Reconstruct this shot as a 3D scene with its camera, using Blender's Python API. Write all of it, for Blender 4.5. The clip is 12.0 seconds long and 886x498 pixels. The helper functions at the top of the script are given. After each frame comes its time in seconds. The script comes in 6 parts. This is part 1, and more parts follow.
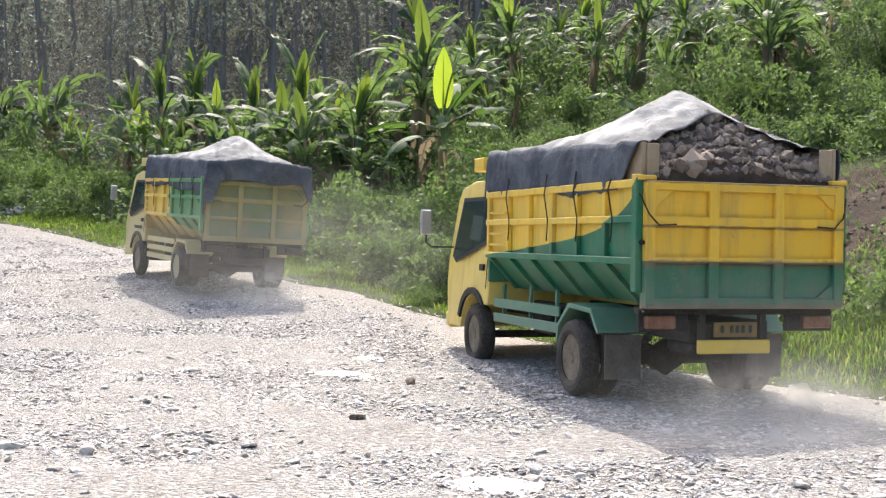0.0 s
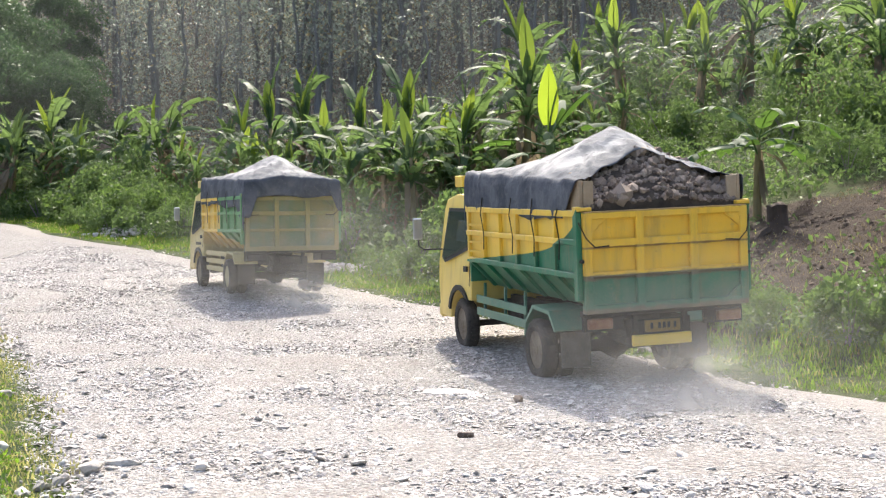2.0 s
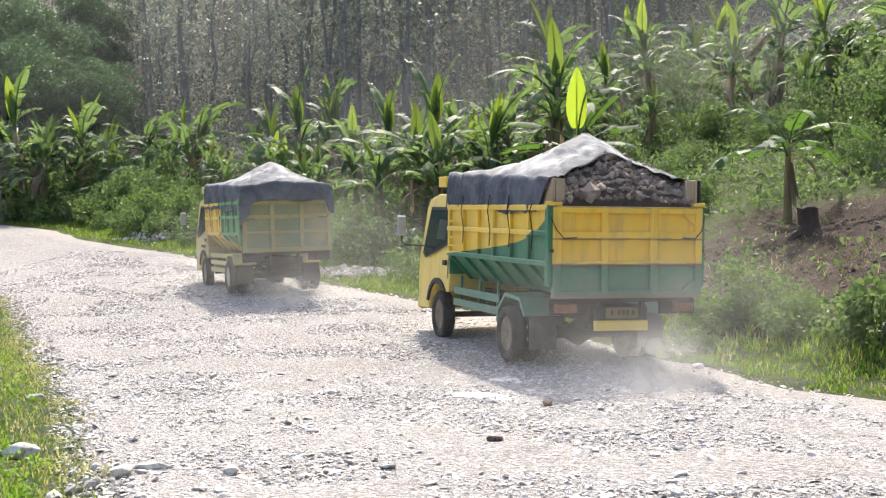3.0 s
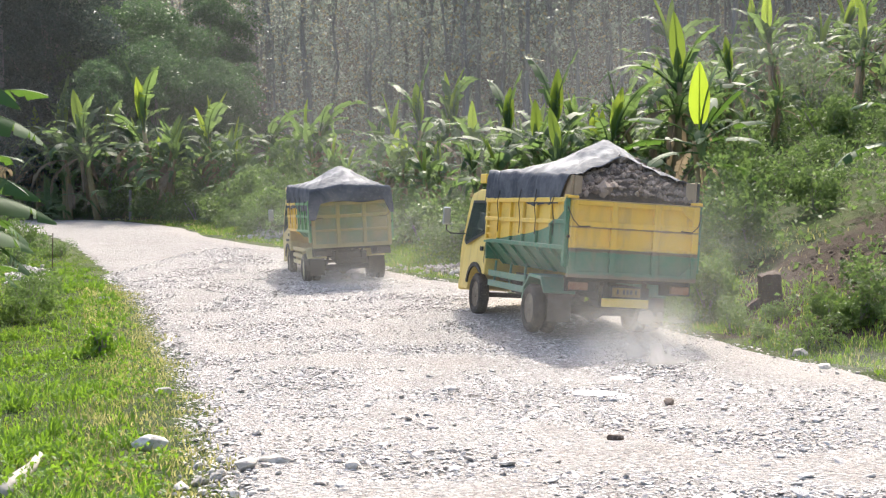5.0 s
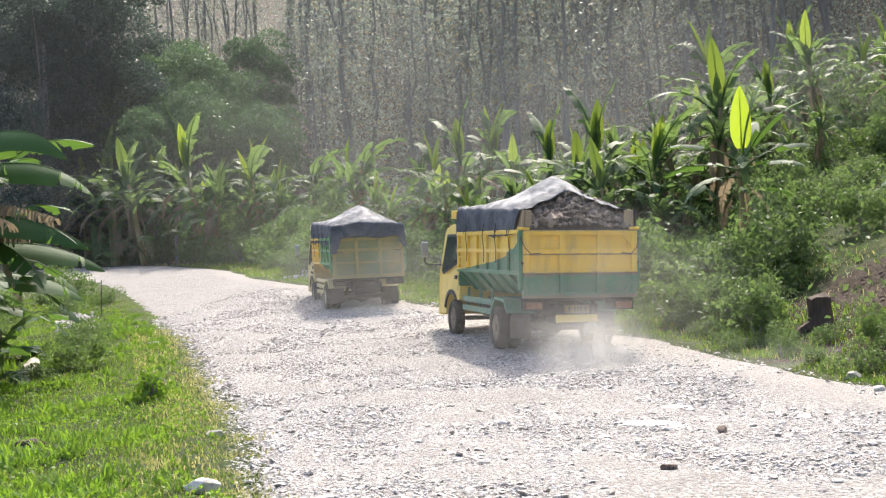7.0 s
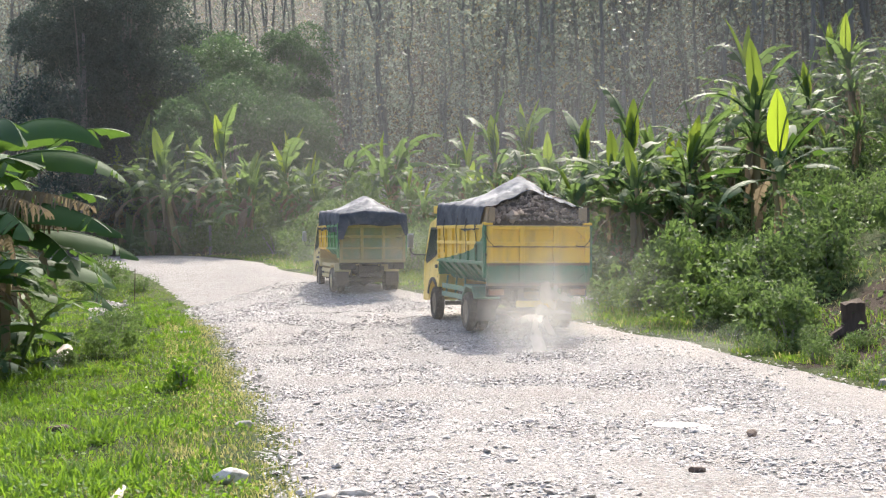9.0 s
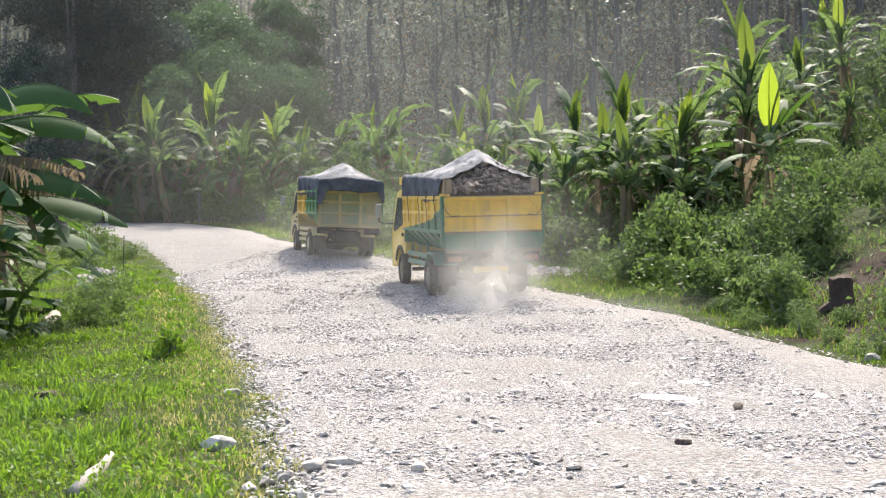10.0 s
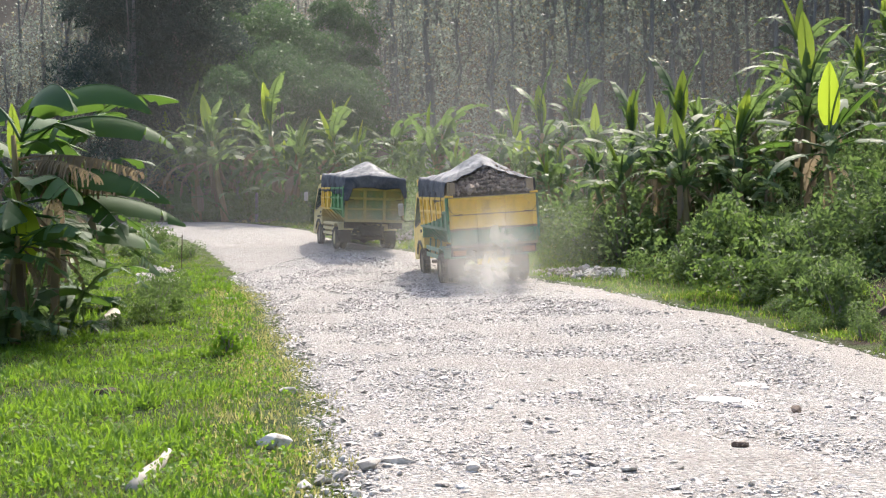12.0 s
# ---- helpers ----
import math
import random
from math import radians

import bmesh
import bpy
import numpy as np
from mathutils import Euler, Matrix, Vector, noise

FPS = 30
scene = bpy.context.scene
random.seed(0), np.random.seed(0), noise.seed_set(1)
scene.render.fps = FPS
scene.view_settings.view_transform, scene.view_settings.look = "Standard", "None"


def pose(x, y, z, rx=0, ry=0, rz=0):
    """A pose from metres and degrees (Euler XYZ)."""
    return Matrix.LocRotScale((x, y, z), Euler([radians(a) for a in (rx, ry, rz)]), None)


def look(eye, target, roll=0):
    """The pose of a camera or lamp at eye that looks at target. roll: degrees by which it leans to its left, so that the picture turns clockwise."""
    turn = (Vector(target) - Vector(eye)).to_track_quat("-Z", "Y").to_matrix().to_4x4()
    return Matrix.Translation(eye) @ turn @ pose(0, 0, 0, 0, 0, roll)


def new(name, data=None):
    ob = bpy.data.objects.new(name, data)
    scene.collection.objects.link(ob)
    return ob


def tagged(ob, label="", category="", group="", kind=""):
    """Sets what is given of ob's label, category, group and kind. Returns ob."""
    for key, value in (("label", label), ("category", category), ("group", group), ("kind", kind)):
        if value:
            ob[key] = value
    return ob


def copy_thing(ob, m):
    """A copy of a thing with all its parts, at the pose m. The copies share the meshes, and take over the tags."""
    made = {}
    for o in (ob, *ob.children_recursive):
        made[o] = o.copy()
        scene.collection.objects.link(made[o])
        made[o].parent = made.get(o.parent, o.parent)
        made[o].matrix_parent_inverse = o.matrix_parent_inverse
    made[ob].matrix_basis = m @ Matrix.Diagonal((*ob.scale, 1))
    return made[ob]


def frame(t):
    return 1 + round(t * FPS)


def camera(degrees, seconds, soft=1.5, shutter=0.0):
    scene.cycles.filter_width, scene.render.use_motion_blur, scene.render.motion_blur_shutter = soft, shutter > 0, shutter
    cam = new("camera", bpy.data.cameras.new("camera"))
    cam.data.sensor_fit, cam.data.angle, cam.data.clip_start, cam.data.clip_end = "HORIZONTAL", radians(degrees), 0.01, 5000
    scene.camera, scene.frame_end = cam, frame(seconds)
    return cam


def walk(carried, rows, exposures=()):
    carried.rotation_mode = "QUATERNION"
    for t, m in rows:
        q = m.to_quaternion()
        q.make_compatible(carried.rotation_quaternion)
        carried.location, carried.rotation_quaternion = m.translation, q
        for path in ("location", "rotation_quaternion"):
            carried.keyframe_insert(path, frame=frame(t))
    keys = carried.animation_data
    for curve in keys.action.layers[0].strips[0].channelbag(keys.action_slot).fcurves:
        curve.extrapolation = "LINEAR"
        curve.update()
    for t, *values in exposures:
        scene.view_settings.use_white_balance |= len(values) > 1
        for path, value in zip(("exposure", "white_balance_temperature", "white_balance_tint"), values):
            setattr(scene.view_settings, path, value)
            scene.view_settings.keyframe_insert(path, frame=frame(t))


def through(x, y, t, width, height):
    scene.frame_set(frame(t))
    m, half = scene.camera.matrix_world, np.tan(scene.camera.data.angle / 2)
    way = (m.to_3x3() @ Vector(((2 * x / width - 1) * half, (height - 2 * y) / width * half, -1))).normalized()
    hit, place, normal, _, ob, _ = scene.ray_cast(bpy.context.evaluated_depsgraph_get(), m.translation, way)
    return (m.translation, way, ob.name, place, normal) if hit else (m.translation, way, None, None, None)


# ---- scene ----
EYE = (0.0, 0.0, 1.75)
cam = camera(2 * math.degrees(math.atan(784 / 2300)), 12.0, soft=1.25)
CAMERA_ROWS = [  # seconds, yaw, pitch, roll
    (0.0, -0.00, -0.60, -0.00),
    (0.5, 0.09, -0.64, 0.09),
    (1.0, 1.11, -0.50, 0.37),
    (1.5, 2.67, -0.11, 0.44),
    (2.0, 4.69, 0.20, 0.60),
    (2.5, 5.97, 0.35, 0.74),
    (2.7, 5.92, 0.37, 0.73),
    (4.3, 8.80, 0.44, 0.90),
    (4.5, 9.92, 0.44, 0.76),
    (5.0, 11.23, 0.32, 0.67),
    (5.5, 12.56, 0.38, 0.67),
    (6.0, 13.35, 0.75, 1.17),
    (6.5, 13.24, 1.50, 2.14),
    (7.0, 13.24, 1.90, 2.61),
    (7.2, 13.77, 2.04, 2.75),
    (8.8, 14.30, 2.42, 1.41),
    (9.0, 14.62, 1.78, 1.25),
    (9.5, 14.52, 0.58, 1.00),
    (10.0, 14.15, 0.47, 0.60),
    (10.5, 14.01, 0.50, 0.40),
    (11.0, 13.91, 0.58, 1.03),
    (11.5, 14.51, 0.55, 0.68),
    (12.0, 16.59, 0.49, 0.38),
]
TRUCK_ROWS = [  # seconds, x, y, z, pitch, roll, yaw
    (0.0, 2.406, 13.518, 0.071, 0.07, 0.92, 17.20),
    (0.5, 2.074, 14.447, 0.063, 1.77, 1.09, 18.60),
    (1.0, 1.692, 15.193, 0.081, 2.48, 2.81, 19.76),
    (1.5, 1.284, 16.027, 0.086, 2.88, 1.30, 20.47),
    (2.0, 0.907, 16.730, 0.157, 2.78, -2.64, 21.02),
    (2.5, 0.486, 17.579, 0.222, 2.58, -0.36, 22.61),
    (4.5, -1.270, 20.296, 0.382, 2.09, 3.04, 25.71),
    (5.0, -1.717, 21.194, 0.426, 2.50, 3.54, 26.16),
    (5.5, -2.170, 21.558, 0.447, 2.44, 0.63, 25.25),
    (6.0, -2.670, 22.611, 0.541, 1.86, -0.79, 26.67),
    (6.5, -3.091, 23.244, 0.585, 2.42, 0.73, 26.88),
    (7.0, -3.542, 23.873, 0.615, 2.55, 1.69, 27.45),
    (9.5, -5.744, 27.094, 0.920, 2.75, 0.35, 27.21),
    (10.5, -6.763, 28.828, 1.030, 2.85, -2.83, 26.64),
    (12.0, -8.137, 30.995, 1.177, 3.12, -3.72, 25.97),
]
LEAD_ROWS = [  # seconds, x, y, z, pitch, roll, yaw
    (0.0, -3.999, 24.355, 0.760, 2.27, 2.63, 27.67),
    (1.5, -5.224, 25.983, 0.912, 1.78, -0.63, 26.71),
    (2.5, -6.137, 27.331, 1.013, 1.29, -0.49, 26.91),
    (4.4, -8.107, 30.138, 1.118, 2.00, -5.00, 25.70),
    (5.0, -8.637, 31.049, 1.151, 2.27, -2.60, 25.32),
    (5.5, -8.980, 31.821, 1.183, 2.45, -0.49, 25.10),
    (6.5, -9.913, 33.561, 1.294, 2.56, -0.53, 25.56),
    (9.5, -12.387, 37.356, 1.799, 2.45, 0.96, 28.61),
    (10.5, -13.138, 38.207, 1.948, 2.67, 3.01, 29.53),
    (12.0, -14.549, 39.923, 2.122, 3.08, 1.07, 32.38),
]
walk(cam, [(t, pose(*EYE, 90 + p, r, y)) for t, y, p, r in CAMERA_ROWS], exposures=[(0.0, 1.50), (1.5, 1.54), (2.5, 1.55), (5.5, 1.57), (6.5, 1.55), (9.5, 1.47), (12.0, 1.43)])

# ---- light ----
SUN_AZ, SUN_EL = radians(-2), radians(49)  # azimuth clockwise from +y
world = bpy.data.worlds.new("sky")
scene.world = world
world.use_nodes = True
wn = world.node_tree
sky = wn.nodes.new("ShaderNodeTexSky")
sky.sky_type, sky.sun_disc = "NISHITA", False
sky.sun_elevation, sky.sun_rotation = SUN_EL, SUN_AZ % (2 * math.pi)
sky.air_density, sky.dust_density = 0.8, 5.0
wn.links.new(sky.outputs[0], wn.nodes["Background"].inputs[0])
wn.nodes["Background"].inputs[1].default_value = 0.15
sun = new("sun", bpy.data.lights.new("sun", "SUN"))
sun.data.energy, sun.data.angle, sun.data.color = 2.3, radians(0.6), (1.0, 0.93, 0.80)
sun.matrix_world = look((60 * math.sin(SUN_AZ) * math.cos(SUN_EL), 60 * math.cos(SUN_AZ) * math.cos(SUN_EL), 60 * math.sin(SUN_EL)), (0, 0, 0))


# ---- materials ----
class Mat:
    """A node material under construction."""

    def __init__(self, name):
        self.m = bpy.data.materials.new(name)
        self.m.use_nodes = True
        self.t = self.m.node_tree
        self.t.nodes.clear()
        self.out = self.n("ShaderNodeOutputMaterial")
        self.co = self.n("ShaderNodeTexCoord")

    def n(self, kind, **values):
        node = self.t.nodes.new(kind)
        for key, value in values.items():
            if key == "op":
                node.operation = value
            elif key == "blend":
                node.data_type, node.blend_type = "RGBA", value
        return node

    def to(self, a, b):
        self.t.links.new(a, b)

    def put(self, socket, value):
        if isinstance(value, (int, float)):
            socket.default_value = value
        elif isinstance(value, tuple):
            socket.default_value = (*value[:3], 1.0)
        else:
            self.to(value, socket)

    def noise(self, scale, detail=4.0, rough=0.6, vector=None, distort=0.0):
        node = self.n("ShaderNodeTexNoise")
        node.inputs["Scale"].default_value, node.inputs["Detail"].default_value = scale, detail
        node.inputs["Roughness"].default_value, node.inputs["Distortion"].default_value = rough, distort
        self.to(vector or self.co.outputs["Object"], node.inputs["Vector"])
        return node.outputs[0]

    def ramp(self, fac, low, high, a=(0, 0, 0), b=(1, 1, 1)):
        node = self.n("ShaderNodeValToRGB")
        e = node.color_ramp.elements
        e[0].position, e[1].position = low, high
        e[0].color, e[1].color = (*a, 1), (*b, 1)
        self.to(fac, node.inputs[0])
        return node.outputs[0]

    def mix(self, fac, a, b, blend="MIX"):
        node = self.n("ShaderNodeMix", blend=blend)
        self.put(node.inputs[0], fac), self.put(node.inputs[6], a), self.put(node.inputs[7], b)
        return node.outputs[2]

    def math(self, op, a, b=0.0):
        node = self.n("ShaderNodeMath", op=op)
        self.put(node.inputs[0], a), self.put(node.inputs[1], b)
        return node.outputs[0]

    def bump(self, height, strength, distance=0.01):
        node = self.n("ShaderNodeBump")
        node.inputs["Strength"].default_value, node.inputs["Distance"].default_value = strength, distance
        self.to(height, node.inputs["Height"])
        return node.outputs[0]

    def surface(self, color, rough=0.7, metal=0.0, normal=None, spec=0.4):
        b = self.n("ShaderNodeBsdfPrincipled")
        self.put(b.inputs["Base Color"], color), self.put(b.inputs["Roughness"], rough)
        b.inputs["Metallic"].default_value, b.inputs["Specular IOR Level"].default_value = metal, spec
        if normal:
            self.to(normal, b.inputs["Normal"])
        self.to(b.outputs[0], self.out.inputs[0])
        return b

    def rand(self):
        return self.n("ShaderNodeObjectInfo").outputs["Random"]

    def island(self):
        return self.n("ShaderNodeNewGeometry").outputs["Random Per Island"]

    def xyz(self):
        node = self.n("ShaderNodeSeparateXYZ")
        self.to(self.co.outputs["Object"], node.inputs[0])
        return node.outputs


def rough_mat(name, a, b, scale=3.0, fine=40.0, rough=0.8, bump=0.3, dist=0.01, metal=0.0, spec=0.3):
    """Two colours at two scales of noise, with relief."""
    k = Mat(name)
    big, small = k.noise(scale, 5), k.noise(fine, 6, 0.7)
    both = k.math("ADD", k.math("MULTIPLY", big, 0.6), k.math("MULTIPLY", small, 0.4))
    col = k.mix(k.ramp(both, 0.35, 0.65), a, b)
    k.surface(col, rough, metal, k.bump(small, bump, dist), spec)
    return k.m


def leaf_mat(name, a, b, gloss=0.45, through=0.45, tint=(0.30, 0.45, 0.04), dry=0.0, whole=False):
    """Foliage: varies leaf by leaf, lets light through."""
    k = Mat(name)
    r = k.rand() if whole else k.math("FRACT", k.math("ADD", k.island(), k.rand()))
    col = k.mix(r, a, b)
    col = k.mix(k.math("MULTIPLY", k.noise(2.0, 3), 0.5), col, tuple(0.6 * v for v in a))
    if dry:
        col = k.mix(k.math("LESS_THAN", r, dry), col, (0.26, 0.17, 0.07))
    base = k.surface(col, gloss, 0.0, k.bump(k.noise(30, 2), 0.15, 0.01), 0.22)
    tr = k.n("ShaderNodeBsdfTranslucent")
    k.to(k.mix(0.65, col, tint), tr.inputs[0])
    mix = k.n("ShaderNodeMixShader")
    mix.inputs[0].default_value = through
    k.to(base.outputs[0], mix.inputs[1]), k.to(tr.outputs[0], mix.inputs[2]), k.to(mix.outputs[0], k.out.inputs[0])
    return k.m


def paint_mat(name, pattern, dust=0.45, dust_top=1.1):
    """Worn truck enamel; pattern(k, xyz) gives its colour; road dust gathers on the lower parts as thrown up by the wheels."""
    k = Mat(name)
    p = k.xyz()
    col = pattern(k, p)
    col = k.mix(k.math("MULTIPLY", k.ramp(k.noise(2.2, 5, 0.65), 0.45, 0.75), 0.25), col, (0.36, 0.31, 0.22))
    scratch = k.ramp(k.noise(14, 8, 0.75, distort=0.6), 0.63, 0.70)
    col = k.mix(k.math("MULTIPLY", scratch, 0.55), col, (0.16, 0.10, 0.06))
    streak = k.n("ShaderNodeMapping")
    streak.inputs["Scale"].default_value = (9, 9, 0.8)
    k.to(k.co.outputs["Object"], streak.inputs["Vector"])
    run = k.ramp(k.noise(1.0, 5, 0.6, streak.outputs[0]), 0.52, 0.75)
    col = k.mix(k.math("MULTIPLY", run, 0.40), col, (0.24, 0.15, 0.07))
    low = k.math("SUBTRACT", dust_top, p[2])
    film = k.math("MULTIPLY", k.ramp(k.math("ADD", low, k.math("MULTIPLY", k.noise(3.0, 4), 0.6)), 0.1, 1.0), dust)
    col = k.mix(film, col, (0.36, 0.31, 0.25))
    k.surface(col, k.math("ADD", 0.42, k.math("MULTIPLY", film, 0.5)), 0.0, k.bump(k.noise(25, 5, 0.7), 0.12, 0.01), 0.4)
    return k.m


YELLOW, GREEN, PALE = (0.80, 0.53, 0.06), (0.014, 0.155, 0.078), (0.62, 0.50, 0.16)


def side_pattern(k, p):
    u = k.math("MULTIPLY", k.math("SUBTRACT", 2.9, p[1]), 1 / 4.25)
    rise = k.math("ADD", k.math("MULTIPLY", u, 0.33), k.math("MULTIPLY", k.math("POWER", k.math("MAXIMUM", u, 0.0), 8.0), 0.45))
    return k.mix(k.math("LESS_THAN", p[2], k.math("ADD", rise, 1.42)), YELLOW, GREEN)


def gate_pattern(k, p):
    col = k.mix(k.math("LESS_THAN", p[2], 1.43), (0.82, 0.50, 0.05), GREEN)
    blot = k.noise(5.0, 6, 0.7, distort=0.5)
    for z, w in ((1.41, 0.045), (1.75, 0.02), (2.165, 0.02), (1.01, 0.06)):  # brown blotchy bands along the rails and seams
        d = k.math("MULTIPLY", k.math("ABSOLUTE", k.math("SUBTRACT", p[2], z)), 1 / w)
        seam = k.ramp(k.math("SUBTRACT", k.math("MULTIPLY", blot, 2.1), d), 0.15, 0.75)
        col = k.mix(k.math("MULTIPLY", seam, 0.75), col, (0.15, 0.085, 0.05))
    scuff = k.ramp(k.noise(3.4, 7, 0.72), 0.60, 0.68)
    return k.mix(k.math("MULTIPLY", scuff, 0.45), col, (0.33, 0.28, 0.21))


def lead_side_pattern(k, p):
    green = k.mix(k.math("LESS_THAN", p[1], 1.05), YELLOW, (0.05, 0.26, 0.07))
    edge = k.math("ADD", 1.27, k.math("MULTIPLY", k.math("SUBTRACT", 1.05, p[1]), -0.10))
    return k.mix(k.math("LESS_THAN", p[2], edge), green, (0.52, 0.37, 0.09))


def lead_gate_pattern(k, p):
    return k.mix(k.ramp(k.noise(1.1, 3), 0.4, 0.6), (0.20, 0.165, 0.045), (0.055, 0.13, 0.035))


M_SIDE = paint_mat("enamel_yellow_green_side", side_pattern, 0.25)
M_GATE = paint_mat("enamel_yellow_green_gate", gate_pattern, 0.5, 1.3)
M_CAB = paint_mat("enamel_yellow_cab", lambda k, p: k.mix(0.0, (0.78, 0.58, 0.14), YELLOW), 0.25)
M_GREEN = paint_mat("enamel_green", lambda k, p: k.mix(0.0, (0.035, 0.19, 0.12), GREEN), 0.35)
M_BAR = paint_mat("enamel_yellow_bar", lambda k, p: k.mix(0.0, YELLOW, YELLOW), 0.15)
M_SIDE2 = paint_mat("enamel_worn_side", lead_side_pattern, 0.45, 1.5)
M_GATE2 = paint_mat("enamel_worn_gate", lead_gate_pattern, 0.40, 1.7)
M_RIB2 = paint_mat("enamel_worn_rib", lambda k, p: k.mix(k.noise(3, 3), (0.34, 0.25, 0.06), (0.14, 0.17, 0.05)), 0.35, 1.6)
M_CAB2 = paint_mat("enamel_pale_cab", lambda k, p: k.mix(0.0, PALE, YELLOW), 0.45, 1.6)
M_RUBBER = rough_mat("tyre_rubber", (0.018, 0.017, 0.016), (0.10, 0.085, 0.07), 3, 30, 0.9, 0.3)
M_RIM = rough_mat("dusty_rim", (0.10, 0.075, 0.05), (0.24, 0.20, 0.15), 5, 40, 0.75, 0.2, metal=0.2)
M_STEEL = rough_mat("dirty_chassis_steel", (0.018, 0.017, 0.016), (0.07, 0.06, 0.05), 4, 30, 0.75, 0.3, metal=0.3)
M_FLAP = rough_mat("dusty_rubber", (0.075, 0.065, 0.056), (0.17, 0.15, 0.125), 4, 30, 0.9, 0.1)
M_BLACK = rough_mat("black_plastic", (0.015, 0.015, 0.015), (0.04, 0.037, 0.033), 4, 30, 0.6, 0.1)
M_WOOD = rough_mat("weathered_board", (0.30, 0.22, 0.14), (0.42, 0.33, 0.23), 2, 25, 0.85, 0.4)
M_PLATE = rough_mat("number_plate", (0.24, 0.145, 0.03), (0.15, 0.105, 0.05), 4, 30, 0.5, 0.05)
M_INK = rough_mat("dark_ink", (0.02, 0.02, 0.02), (0.04, 0.035, 0.03), 4, 30, 0.6, 0.05)
M_LAMP = rough_mat("lamp_lens_red", (0.16, 0.045, 0.025), (0.27, 0.16, 0.09), 6, 30, 0.55, 0.05)
M_HEAD = rough_mat("lamp_lens_clear", (0.55, 0.55, 0.52), (0.65, 0.64, 0.6), 4, 30, 0.15, 0.05)
M_ROPE = rough_mat("dark_rope", (0.02, 0.018, 0.016), (0.06, 0.05, 0.04), 4, 60, 0.9, 0.2)
M_CHROME = rough_mat("mirror_back", (0.45, 0.46, 0.47), (0.6, 0.6, 0.6), 4, 30, 0.3, 0.05, metal=0.6)


def glass_mat():
    k = Mat("tinted_glass")
    b = k.surface((0.045, 0.075, 0.06), 0.08, 0.0, None, 0.6)
    tr = k.n("ShaderNodeBsdfTransparent")
    tr.inputs[0].default_value = (0.35, 0.42, 0.38, 1)
    mix = k.n("ShaderNodeMixShader")
    mix.inputs[0].default_value = 0.35
    k.to(b.outputs[0], mix.inputs[1]), k.to(tr.outputs[0], mix.inputs[2]), k.to(mix.outputs[0], k.out.inputs[0])
    return k.m


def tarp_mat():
    """Grey-blue woven plastic sheet, folded; sunlight and dust are painted pale on its top."""
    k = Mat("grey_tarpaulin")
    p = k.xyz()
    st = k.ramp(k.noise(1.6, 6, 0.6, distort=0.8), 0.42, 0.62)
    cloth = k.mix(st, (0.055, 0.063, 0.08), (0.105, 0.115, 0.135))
    lit_dust = k.mix(st, (0.13, 0.135, 0.145), (0.34, 0.34, 0.34))
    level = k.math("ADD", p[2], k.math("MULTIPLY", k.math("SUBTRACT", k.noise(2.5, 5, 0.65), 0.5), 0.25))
    # by height: hanging sides kept dark, top painted pale as if sunlit
    col = k.mix(k.ramp(k.math("SUBTRACT", level, 2.0), 0.60, 0.72), cloth, lit_dust)
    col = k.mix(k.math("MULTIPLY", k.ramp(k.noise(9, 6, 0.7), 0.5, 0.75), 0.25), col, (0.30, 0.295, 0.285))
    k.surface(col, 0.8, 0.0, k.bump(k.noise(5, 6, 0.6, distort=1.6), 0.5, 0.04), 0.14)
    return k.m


def stone_mat(name, a, b, c):
    k = Mat(name)
    r = k.math("FRACT", k.math("ADD", k.island(), k.rand()))
    col = k.mix(r, a, b)
    col = k.mix(k.ramp(k.noise(18, 5, 0.7), 0.5, 0.72), col, c)
    k.surface(col, 0.9, 0.0, k.bump(k.noise(45, 6, 0.7), 0.5, 0.01), 0.25)
    return k.m


